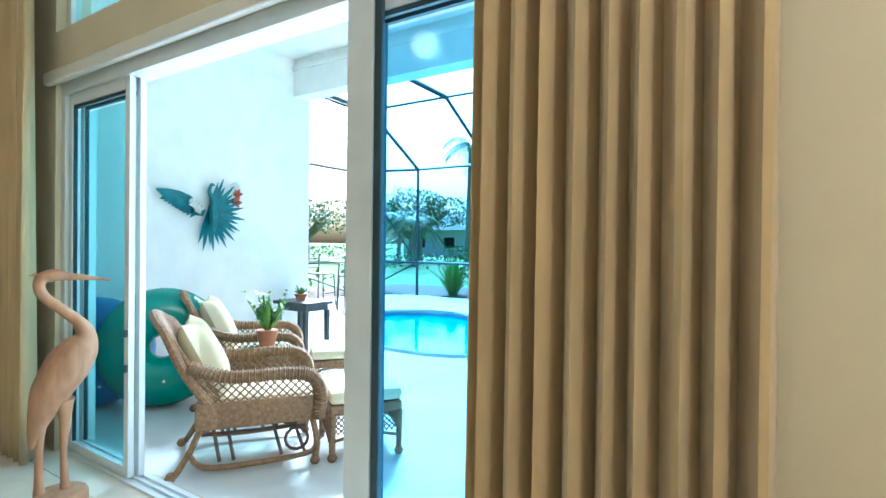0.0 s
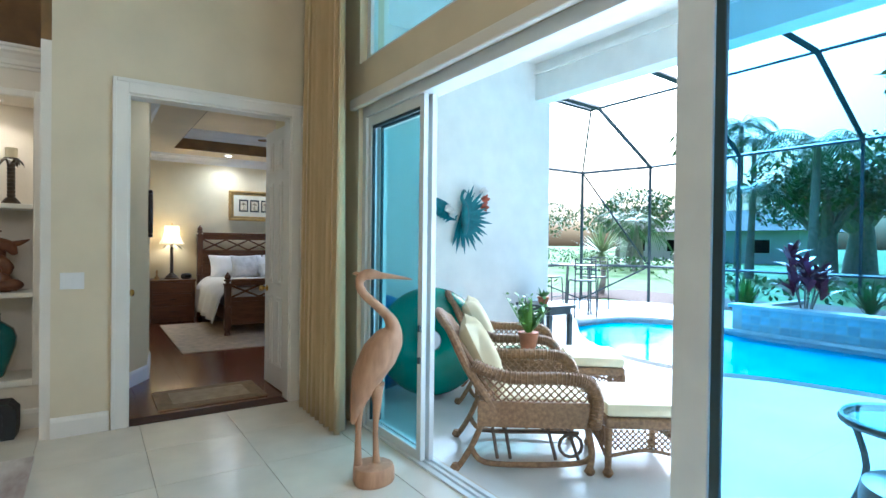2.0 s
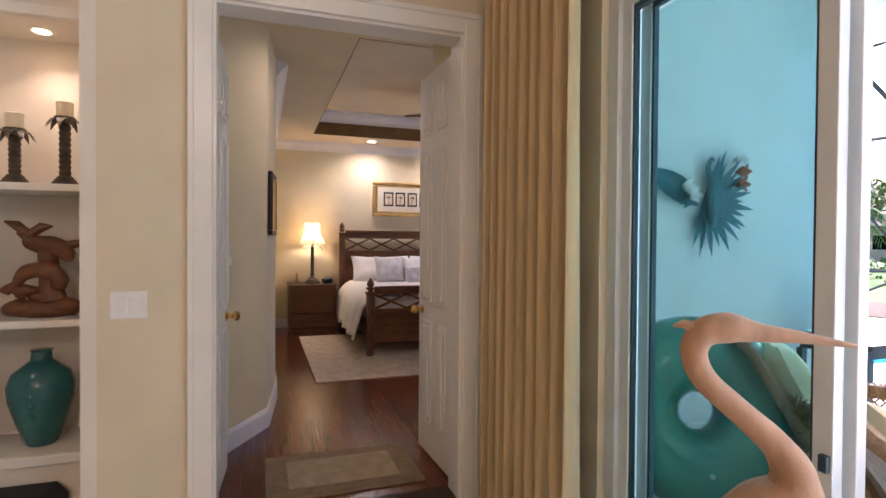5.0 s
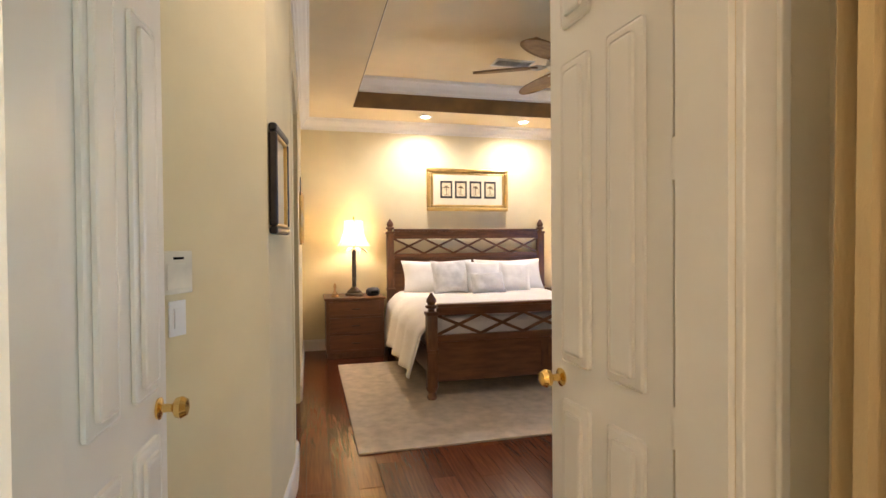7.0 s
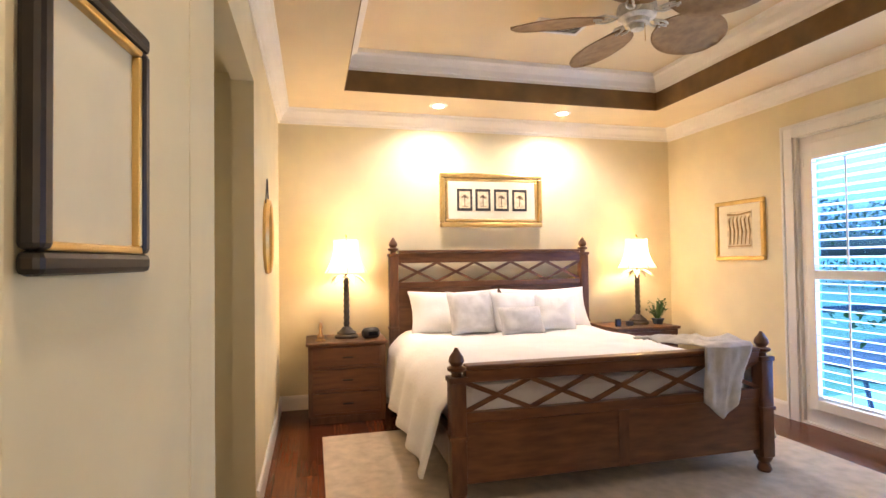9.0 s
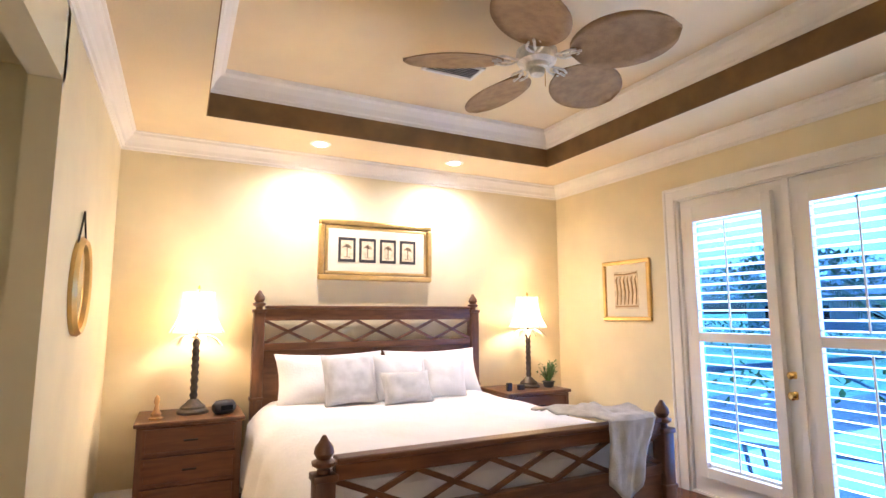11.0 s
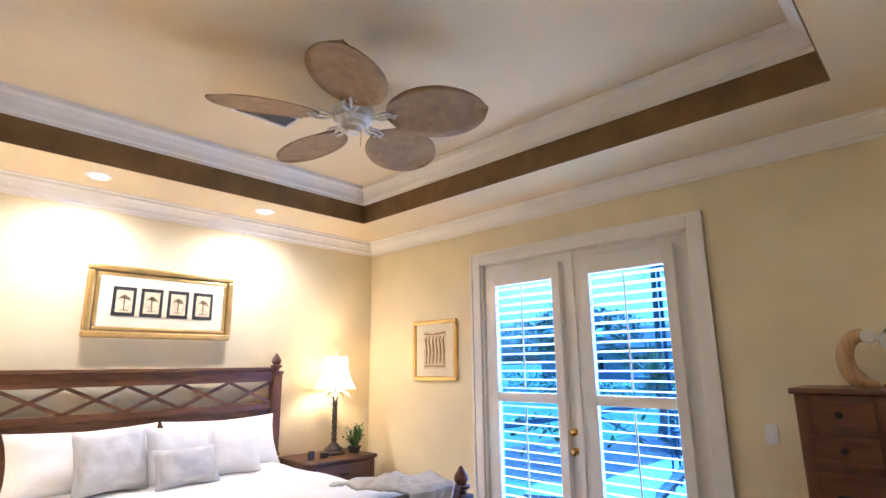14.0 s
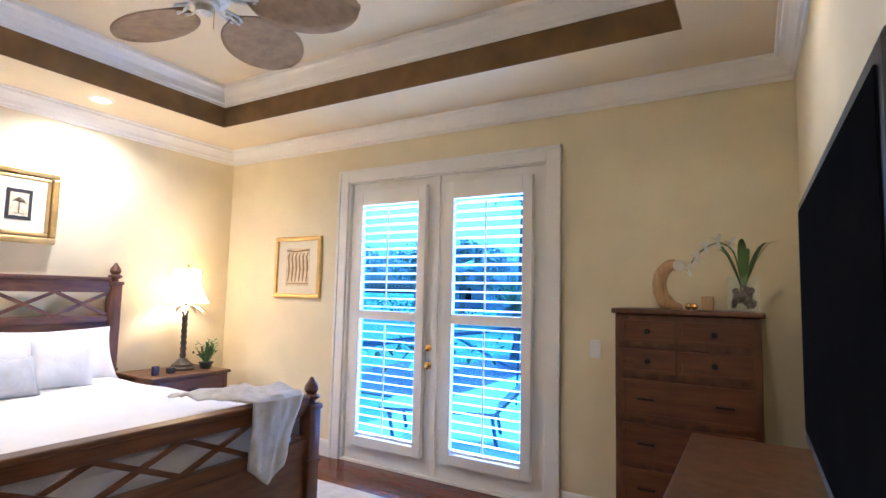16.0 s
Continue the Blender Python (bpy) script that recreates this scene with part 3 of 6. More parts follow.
part("dark_stile", boxes((-2.045, -2.01, 2.02, 2.04, 0.014, 2.30), bevel=0.004), M_DARKALU, sl)
for z in (0.62, 0.82):
    part("latch", boxes((-3.905, -3.885, 2.036, 2.05, z, z + 0.04)), M_DARKALU, sl)
tr = structure("window_transom", boxes((-4.72, -4.66, 2.06, 2.12, 2.70, 3.55), (-1.08, -1.02, 2.06, 2.12, 2.70, 3.55), (-4.66, -1.08, 2.06, 2.12, 2.70, 2.76), (-4.66, -1.08, 2.06, 2.12, 3.5, 3.55)), M_ALU)
g = part("pane", boxes((-4.66, -1.08, 2.085, 2.091, 2.76, 3.5)), M_TEALGLASS, tr)
g.visible_shadow = False
structure("trim_slider_head", boxes((-4.80, -0.95, 1.955, 1.999, 2.36, 2.44), bevel=0.012), M_TRIM)


def curtain(x0, x1, y, z0, z1, pleats, depth, seed):
    rng = random.Random(seed)
    bm, cols, n = bmesh.new(), [], pleats * 8
    ph = [rng.uniform(-0.5, 0.5) for _ in range(pleats + 1)]
    for i in range(n + 1):
        u = i / n
        a = u * pleats
        k = int(min(a, pleats - 1))
        wob = ph[k] * (1 - (a - k)) + ph[k + 1] * (a - k)
        col = []
        for j in range(9):
            v = j / 8
            d = depth * (0.55 + 0.45 * (1 - v)) * (math.sin(2 * math.pi * a + wob) + 0.3 * math.sin(4 * math.pi * a + 2 * wob + v))
            spread = 1 + 0.05 * (1 - v)
            col.append(bm.verts.new(((x0 + x1) / 2 + (u - 0.5) * (x1 - x0) * spread, y + d, z0 + v * (z1 - z0))))
        cols.append(col)
    for a, b in zip(cols, cols[1:]):
        for j in range(8):
            bm.faces.new((a[j], b[j], b[j + 1], a[j + 1]))
    ob = obj("curtain", bm, M_CURTAIN, True)
    sol = ob.modifiers.new("thickness", "SOLIDIFY")
    sol.thickness = 0.006
    return tagged(ob, "floor-length gold-tan pleated curtain drawn aside", "curtain", "living room curtains", "thing")


curtain(-5.42, -4.62, 1.84, 0.004, 3.72, 9, 0.05, 3)
curtain(-1.48, -0.80, 1.80, 0.004, 3.72, 9, 0.06, 8)
tagged(obj("curtain_rod", tube([(-5.5, 1.84, 3.74), (-0.6, 1.84, 3.74)], 0.016), M_IRON, True), "dark metal curtain rod over the sliding door", "curtain rod", "", "thing")

# ---- structure: lanai, deck, pool, ground ----
structure("wall_lanai", boxes((-6.345, -6.20, 2.2, BY1 + 0.23, -0.1, 3.9)), M_STUCCO)
structure("wall_lanai_inner", boxes((-6.20, -4.72, 2.2, 2.24, -0.1, 3.9), (-1.02, 3.2, 2.2, 2.24, -0.1, 3.9), (-4.72, -1.02, 2.2, 2.24, 2.38, 2.70), (-4.72, -1.02, 2.2, 2.24, 3.55, 3.9)), M_STUCCO)
structure("wall_outer_bedroom", boxes((-11.9, -9.88, BY1 + 0.2, BY1 + 0.23, -0.1, 3.6), (-8.01, -6.35, BY1 + 0.2, BY1 + 0.23, -0.1, 3.6), (-9.88, -8.01, BY1 + 0.2, BY1 + 0.23, 2.44, 3.6)), M_STUCCO)
structure("ceiling_lanai", boxes((-6.2, 6.0, 2.24, 5.2, 3.75, 3.9)), M_STUCCO)
structure("lanai_beam", boxes((-6.2, 6.0, 5.2, 5.45, 3.27, 3.9), (-6.2, 6.0, 5.17, 5.2, 3.60, 3.66), bevel=0.005), M_STUCCO)
structure("wall_lanai_east", boxes((6.0, 6.2, 2.2, 5.45, -0.1, 3.9)), M_STUCCO)
structure("roof", boxes((-12.2, 6.6, -5.6, 5.9, 4.16, 4.3)), M_ROOF)

ring = [Vector((x, y, 0)) for x, y in ((-7.7, 7.7), (-6.5, 6.5), (-5.4, 5.95), (-4.4, 5.95), (-3.6, 6.35), (-2.2, 6.6), (0.5, 6.7), (3.5, 6.9), (4.0, 8.0), (3.6, 9.28), (0.0, 9.3), (-5.3, 9.3), (-6.6, 9.6), (-7.6, 9.0))]
ring = smooth_path(ring + ring[:1], 5)[:-1]


def sheet_with_hole(outer, hole, z):
    bm = bmesh.new()
    edges = []
    for loop in (outer, hole):
        vs = [bm.verts.new((p[0], p[1], z)) for p in loop]
        edges += [bm.edges.new((vs[k], vs[(k + 1) % len(vs)])) for k in range(len(vs))]
    bmesh.ops.triangle_fill(bm, edges=edges, use_beauty=True, normal=(0, 0, 1))
    return bm


DECK = [(-10.55, 2.2), (6.2, 2.2), (6.2, 12.1), (-9.2, 12.1), (-10.55, 11.1)]
structure("deck", sheet_with_hole(DECK, ring, -0.03), M_DECK, "pale concrete pool deck")
FAR = [(1500 * math.cos(a * math.pi / 24), 1500 * math.sin(a * math.pi / 24)) for a in range(48)]
structure("ground", sheet_with_hole(FAR, DECK, -0.07), M_GRASS, "sunlit green lawn")
bm = bmesh.new()
lo, hi = [bm.verts.new((p.x, p.y, -1.2)) for p in ring], [bm.verts.new((p.x, p.y, -0.032)) for p in ring]
for k in range(len(ring)):
    bm.faces.new((lo[k], lo[(k + 1) % len(ring)], hi[(k + 1) % len(ring)], hi[k]))
bm.faces.new(lo)
structure("pool_shell", bm, M_POOLTILE)
bm = bmesh.new()
bm.faces.new([bm.verts.new((p.x, p.y, -0.11)) for p in ring])
structure("water", bm, M_WATER, "turquoise swimming pool water with ripples")
bm = bmesh.new()
structure("pool_coping", tube([p + Vector((0, 0, -0.035)) for p in ring] + [ring[0] + Vector((0, 0, -0.035))], 0.045, 6, bm), M_COPING)
pl = tagged(obj("planter_wall", boxes((-5.6, 4.0, 9.42, 9.62, -0.1, 0.36), (-5.75, -5.6, 9.42, 12.0, -0.1, 0.36)), M_GROUT), "raised planter wall clad in pale blue-grey tile behind the pool", "planter", "", "thing")
part("coping_slab", boxes((-5.8, 4.0, 9.36, 9.7, 0.361, 0.42), bevel=0.012), M_COPING, pl, "pale stone coping")
part("planting_soil", boxes((-5.59, 4.0, 9.63, 12.0, -0.05, 0.30)), M_MULCH, pl, "brown mulch")
tile_me = None
for j in range(3):
    for k in range(46):
        if tile_me is None:
            tile_me = part("tile", boxes((-0.07, 0.07, -0.008, 0, -0.065, 0.065), bevel=0.003), M_POOLTILE, pl)
            ob = tile_me
        else:
            ob = new("tile", tile_me.data)
            ob.parent = pl
        ob.matrix_local = pose(-5.52 + 0.148 * k, 9.42, 0.02 + 0.14 * j + 0.02)
structure("mulch_bed", boxes((-12.2, -5.8, 12.15, 15.2, -0.2, -0.055), (-13.4, -10.6, 8.0, 12.15, -0.2, -0.055)), M_MULCH)

# screen enclosure
cage = thing("screen_enclosure", pose(0, 0, 0), "dark aluminium pool screen enclosure with mansard roof beams", "screen enclosure")


def bar(a, b, w=0.05, name="beam"):
    return part(name, tube([a, b], w * 0.72, 4), M_CAGE, cage)


XS = (-9.18, -7.0, -4.8, -2.6, -0.4, 1.8, 4.0)
for x in XS:
    bar((x, 12.05, -0.03), (x, 12.05, 3.38), 0.055, "post")
    bar((x, 12.05, 3.38), (x, 10.05, 4.55), 0.075, "rafter")
    bar((x, 10.05, 4.55), (x, 5.5, 4.72), 0.085, "rafter")
for a, b, w in (((-9.18, 12.05, 3.38), (6, 12.05, 3.38), 0.05), ((-9.18, 12.05, 0.87), (6, 12.05, 0.87), 0.045), ((-9.4, 10.05, 4.55), (6, 10.05, 4.55), 0.05), ((-9.6, 7.8, 4.64), (6, 7.8, 4.64), 0.045),
                ((-10.5, 11.05, 3.28), (-9.18, 12.05, 3.38), 0.05), ((-10.5, 11.05, 0.87), (-9.18, 12.05, 0.87), 0.045), ((-10.5, 11.05, -0.03), (-9.18, 12.05, 0.87), 0.03), ((-10.5, 11.05, 3.28), (-9.18, 12.05, 0.87), 0.028),
                ((-10.5, 11.05, 3.28), (-9.4, 10.05, 4.55), 0.03), ((-10.5, 11.05, 3.28), (-10.5, 5.5, 3.28), 0.05), ((-10.5, 8.3, -0.03), (-10.5, 8.3, 3.28), 0.05), ((-10.5, 11.05, 0.87), (-10.5, 5.5, 0.87), 0.045),
                ((-9.4, 10.05, 4.55), (-9.4, 5.5, 4.7), 0.06), ((-10.5, 8.3, 3.28), (-9.4, 8.3, 4.6), 0.05), ((-10.5, 11.05, -0.03), (-10.5, 8.3, 0.87), 0.025)):
    bar(a, b, w)
bar((-10.5, 11.05, -0.03), (-10.5, 11.05, 3.28), 0.055, "post")

# ---- bedroom things ----
def turned_post(h, s=0.045, finial=0.16):
    """A square post with a turned finial and turned foot, on the origin."""
    bm = lathe([(0.03, 0), (0.045, 0.03), (0.032, 0.07), (0.05, 0.10), (0.05, 0.115)], 16)
    box(bm, -s, s, -s, s, 0.112, h - finial, bevel=0.006)
    box(bm, -s - 0.008, s + 0.008, -s - 0.008, s + 0.008, h * 0.45, h * 0.45 + 0.025, bevel=0.004)
    box(bm, -s - 0.008, s + 0.008, -s - 0.008, s + 0.008, h - finial - 0.03, h - finial, bevel=0.004)
    lathe([(0.03, h - finial - 0.002), (0.028, h - finial + 0.02), (0.052, h - finial + 0.035), (0.055, h - finial + 0.05), (0.03, h - finial + 0.06), (0.045, h - finial + 0.085), (0.04, h - finial + 0.11), (0.022, h - finial + 0.135), (0.008, h)], 16, bm=bm)
    return bm


def lattice(bm, y0, y1, z0, z1, n, thick=0.011):
    """Crossed strips between two rails, in the plane x = 0."""
    w = (y1 - y0) / n
    for k in range(n):
        a = y0 + k * w
        for p, q, dx in (((a, z0), (a + w, z1), 0.0), ((a, z1), (a + w, z0), 0.008)):
            d = Vector((0, q[0] - p[0], q[1] - p[1]))
            m = Matrix.Translation((dx, (p[0] + q[0]) / 2, (p[1] + q[1]) / 2)) @ Vector((0, 1, 0)).rotation_difference(d.normalized()).to_matrix().to_4x4() @ Matrix.Diagonal((0.014, d.length, 0.026, 1))
            bmesh.ops.create_cube(bm, size=1, matrix=m)
    return bm


bed = thing("bed", pose(0, 0, 0), "dark wooden four-post bed with lattice headboard and footboard", "bed")
BYL, BYR, HX, FX = 1.985, 4.07, -11.43, -9.10
for x, y, h in ((HX, BYL, 1.655), (HX, BYR, 1.655), (FX, BYL, 0.925), (FX, BYR, 0.925)):
    p = part("post", turned_post(h), M_WOOD, bed, smooth=True)
    p.matrix_local = pose(x, y, 0)
for name, x, rows, z0, z1 in (("headboard", HX, ((1.40, 1.50, 0.028), (1.15, 1.21, 0.024), (0.35, 1.15, 0.014)), 1.21, 1.40), ("footboard", FX, ((0.73, 0.80, 0.03), (0.50, 0.56, 0.026), (0.16, 0.50, 0.016)), 0.56, 0.73)):
    a, b, t = rows[2]
    hb = part(name, boxes((x - t, x + t, BYL + 0.045, BYR - 0.045, a, b), bevel=0.006), M_WOOD_H, bed)
    for rail, (a, b, t) in zip(("top_rail", "lower_rail"), rows):
        part(rail, boxes((x - t, x + t, BYL + 0.045, BYR - 0.045, a, b), bevel=0.006), M_WOOD_H, hb)
    bm = lattice(bmesh.new(), BYL + 0.045, BYR - 0.045, z0, z1, 5)
    l = part("lattice", bm, M_WOOD_H, hb)
    l.matrix_local = pose(x, 0, 0)
    part("centre_stile", boxes((x - 0.02, x + 0.02, (BYL + BYR) / 2 - 0.035, (BYL + BYR) / 2 + 0.035, rows[2][0], rows[2][1] - 0.002)), M_WOOD, hb)
    part("cap_rail", boxes((x - 0.045, x + 0.045, BYL + 0.05, BYR - 0.05, rows[0][1], rows[0][1] + 0.028), bevel=0.008), M_WOOD_H, hb)
for y in (BYL, BYR):
    part("side_rail", boxes((HX + 0.045, FX - 0.045, y - 0.02, y + 0.02, 0.22, 0.42), bevel=0.004), M_WOOD, bed)
part("mattress", boxes((HX + 0.06, FX - 0.06, BYL + 0.06, BYR - 0.06, 0.36, 0.70), bevel=0.05), M_PILLOW, bed, "white mattress")


def drape(x0, x1, y0, y1, top, fall0, fall1, seed):
    """A cover that lies on the bed and hangs over its two sides in soft folds."""
    bm, rows, nx = bmesh.new(), [], 44
    w = y1 - y0
    for i in range(nx + 1):
        u = i / nx
        x = x0 + u * (x1 - x0)
        row = []
        for j in range(49):
            s = -fall0 + (w + fall0 + fall1) * j / 48
            nz = noise.noise(Vector((x * 2.3, s * 2.1, seed))) * 0.018 + noise.noise(Vector((x * 7, s * 6, seed))) * 0.006
            if s < 0:
                d = -s
                row.append((x, y0 - 0.12 * min(1, d * 8) - 0.16 * d - 0.1 * u * d - 0.025 * math.sin(x * 13 + seed) * d / fall0, top - 0.02 - d))
            elif s > w:
                d = s - w
                row.append((x, y1 + 0.12 * min(1, d * 8) + 0.16 * d + 0.1 * u * d + 0.025 * math.sin(x * 12 + seed) * d / fall1, top - 0.02 - d))
            else:
                e = min(s, w - s)
                row.append((x, y0 + s, top + nz - 0.02 * max(0, 1 - e / 0.08) ))
        rows.append([bm.verts.new(p) for p in row])
    for a, b in zip(rows, rows[1:]):
        for j in range(48):
            bm.faces.new((a[j], b[j], b[j + 1], a[j + 1]))
    return bm


cover = obj("bedspread", drape(HX + 0.07, FX - 0.055, BYL + 0.07, BYR - 0.07, 0.735, 0.52, 0.52, 1.7), M_LINEN, True)
cover.modifiers.new("thickness", "SOLIDIFY").thickness = 0.02
tagged(cover, "smooth white quilted bedspread hanging over the bed sides", "bedspread", "", "thing")


def pillow(m, w, h, t, mat, label, cat="pillow", group="bed pillows"):
    bm = bmesh.new()
    n = 14
    grid = {}
    for side in (1, -1):
        for i in range(n + 1):
            for j in range(n + 1):
                u, v = 2 * i / n - 1, 2 * j / n - 1
                edge = i in (0, n) or j in (0, n)
                if edge and side < 0:
                    grid[i, j, -1] = grid[i, j, 1]
                    continue
                k = ((1 - u ** 4) * (1 - v ** 4)) ** 0.55
                pin = 1 - 0.06 * (1 - abs(u)) * abs(v) ** 3 - 0.0
                wr = noise.noise(Vector((u * 2.5 + w * 9, v * 2.5, side + h * 7))) * 0.012
                grid[i, j, side] = bm.verts.new((u * w / 2 * (1 - 0.07 * (1 - v * v)), side * (t / 2 * k + wr * k), v * h / 2 * (1 - 0.07 * (1 - u * u)) * pin))
        for i in range(n):
            for j in range(n):
                bm.faces.new((grid[i, j, side], grid[i + 1, j, side], grid[i + 1, j + 1, side], grid[i, j + 1, side]))
    ob = obj("pillow", bm, mat, True, m)
    return tagged(ob, label, cat, group, "thing")


for y in (2.57, 3.53):
    pillow(pose(-11.22, y, 0.915, -24, 0, 90), 0.94, 0.46, 0.20, M_PILLOW, "large white cotton pillow propped on the headboard")
pillow(pose(-11.00, 2.66, 0.925, -24, 0, 93), 0.46, 0.44, 0.17, M_GREYPIL, "square pale grey patterned cushion", "cushion", "bed cushions")
pillow(pose(-11.05, 3.12, 0.915, -22, 0, 88), 0.46, 0.42, 0.15, M_PILLOW, "square white embroidered cushion", "cushion", "bed cushions")
pillow(pose(-10.84, 3.10, 0.85, -30, 0, 90), 0.44, 0.29, 0.14, M_GREYPIL, "small oblong ribbed pale grey cushion", "cushion", "bed cushions")
pillow(pose(-10.98, 3.52, 0.905, -24, 0, 70), 0.38, 0.40, 0.15, M_PILLOW, "square off-white cushion leaning", "cushion", "bed cushions")

# throw over the footboard corner
bm, rows = bmesh.new(), []
for i in range(27):
    u = i / 26
    row = []
    for j in range(19):
        v = j / 18
        s = 0.12 + u * 1.0
        lump = noise.noise(Vector((u * 5, v * 6, 3.3))) * 0.045 + noise.noise(Vector((u * 13, v * 13, 9.1))) * 0.014
        if s < 0.55:
            x, z = FX - 0.62 + s, 0.80 + 0.04 * math.sin(s / 0.55 * math.pi / 2) + lump + 0.03
        elif s < 0.72:
            x, z = FX - 0.07 + (s - 0.55), 0.872 + lump * 0.3
        else:
            x, z = FX + 0.10 + lump * 0.4, 0.87 - (s - 0.72) * (1.15 - 0.5 * abs(v - 0.55))
        width = 0.50 - 0.26 * u
        row.append(bm.verts.new((x, 3.70 + (v - 0.5) * width + 0.05 * math.sin(u * 4), z)))
    rows.append(row)
for a, b in zip(rows, rows[1:]):
    for j in range(18):
        bm.faces.new((a[j], b[j], b[j + 1], a[j + 1]))
ob = obj("throw_blanket", bm, M_THROW, True)
ob.modifiers.new("thickness", "SOLIDIFY").thickness = 0.012
tagged(ob, "crumpled grey fringed throw draped over the footboard", "blanket", "", "thing")

tagged(obj("bedroom_rug", boxes((-10.6, -8.1, 1.27, 4.75, 0.0, 0.014), bevel=0.004), M_RUG), "plain beige wool rug under the bed", "rug", "", "thing")
mat_ob = tagged(obj("door_mat", boxes((-6.42, -5.84, 0.80, 1.66, 0.0, 0.012), bevel=0.003), M_MATB), "small tan bordered door mat on wooden floor", "rug", "", "thing")
part("inner_field", boxes((-6.31, -5.95, 0.92, 1.54, 0.0122, 0.015)), material("tan mat field", (0.42, 0.33, 0.21), 0.95, vary=0.1, scale=12, bump=0.8, fine=220), mat_ob, "paler inner field")


def drawer_front(parent, plane, u0, u1, v0, v1, out, knobs, pull=False):
    """A drawer front proud of its case. plane: ('x', value) or ('y', value), the face of the case; out: +1 or -1."""
    ax, f = plane
    def bx(a0, a1, b0, b1, d0, d1, bev):
        lo, hi = sorted((f + out * d0, f + out * d1))
        return (lo, hi, a0, a1, b0, b1) if ax == "x" else (a0, a1, lo, hi, b0, b1)
    bm = boxes(bx(u0, u1, v0, v1, 0.0, 0.014, 0), bevel=0.004)
    for r in ((u0, u1, v1 - 0.018, v1), (u0, u1, v0, v0 + 0.018), (u0, u0 + 0.018, v0 + 0.018, v1 - 0.018), (u1 - 0.018, u1, v0 + 0.018, v1 - 0.018)):
        box(bm, *bx(*r, 0.014, 0.022, 0))
    d = part("drawer", bm, M_CHERRY, parent)
    for k in knobs:
        c = u0 + k * (u1 - u0)
        z = (v0 + v1) / 2
        if pull:
            part("pull", boxes(bx(c - 0.045, c + 0.045, z - 0.006, z + 0.006, 0.026, 0.036, 0), bx(c - 0.045, c - 0.037, z - 0.006, z + 0.006, 0.014, 0.028, 0), bx(c + 0.037, c + 0.045, z - 0.006, z + 0.006, 0.014, 0.028, 0)), M_IRON, d, "dark metal pull")
        else:
            p = part("knob", lathe([(0.008, 0.012), (0.008, 0.026), (0.017, 0.032), (0.014, 0.044), (0.004, 0.046)], 12), M_IRON, d, "dark round knob", True)
            p.matrix_local = (Matrix.Translation((f, c, z)) if ax == "x" else Matrix.Translation((c, f, z))) @ (pose(0, 0, 0, 0, 90 * out, 0) if ax == "x" else pose(0, 0, 0, -90 * out, 0, 0))


def cabinet(name, x0, x1, y0, y1, top, label, cat, group=""):
    c = thing(name, pose(0, 0, 0), label, cat, group)
    part("body", boxes((x0, x1, y0, y1, 0.06, top - 0.03), bevel=0.006), M_WOOD, c)
    part("plinth", boxes((x0 + 0.012, x1 - 0.012, y0 + 0.012, y1 - 0.012, 0.0, 0.06)), M_WOOD, c)
    part("top", boxes((x0 - 0.02, x1 + 0.02, y0 - 0.02, y1 + 0.02, top - 0.03, top), bevel=0.009), M_WOOD, c)
    return c


for y0, y1 in ((1.16, 1.84), (4.19, 4.90)):
    ns = cabinet("nightstand", -11.49, -10.97, y0, y1, 0.71, "cherry wood nightstand with three drawers", "nightstand", "nightstands")
    for z0, z1 in ((0.08, 0.27), (0.285, 0.475), (0.49, 0.665)):
        drawer_front(ns, ("x", -10.97), y0 + 0.04, y1 - 0.04, z0, z1, 1, (0.5,), True)

chest = cabinet("chest_of_drawers", -7.43, -6.70, 4.79, 5.21, 1.40, "tall cherry wood chest of drawers with dark knobs", "chest")
for z0, z1 in ((1.215, 1.335), (1.045, 1.175)):
    drawer_front(chest, ("y", 4.79), -7.39, -7.11, z0, z1, -1, (0.5,))
    drawer_front(chest, ("y", 4.79), -7.09, -6.74, z0, z1, -1, (0.5,))
for z0, z1 in ((0.80, 1.005), (0.555, 0.765), (0.315, 0.52), (0.09, 0.28)):
    drawer_front(chest, ("y", 4.79), -7.39, -6.74, z0, z1, -1, (0.2, 0.8), True)
dr = cabinet("dresser", -6.96, -6.50, 2.35, 4.2, 0.88, "low dark cherry dresser under the television", "dresser")
for k in range(3):
    for z0, z1 in ((0.09, 0.33), (0.35, 0.59), (0.61, 0.83)):
        drawer_front(dr, ("x", -6.96), 2.39 + 0.6 * k, 2.96 + 0.6 * k, z0, z1, -1, (0.5,))
tv = thing("television", pose(-6.575, 3.10, 0.88), "black flat-screen television on a swivel stand, switched off", "television")
part("bezel", boxes((-0.02, 0.06, -0.68, 0.68, 0.12, 0.92), bevel=0.012), M_PLASTIC, tv)
part("screen", boxes((-0.024, -0.0201, -0.64, 0.64, 0.17, 0.88)), M_TV, tv)
part("stand_neck", boxes((0.0, 0.04, -0.06, 0.06, 0.02, 0.13)), M_PLASTIC, tv)
part("stand_base", lathe([(0.22, 0.0), (0.22, 0.012), (0.18, 0.02), (0.03, 0.026)], 28, squash=1.4), M_TV, tv, "glossy oval base", True)
for ob_ in tv.children:
    if ob_.name.startswith("stand_base"):
        ob_.location.x = -0.02


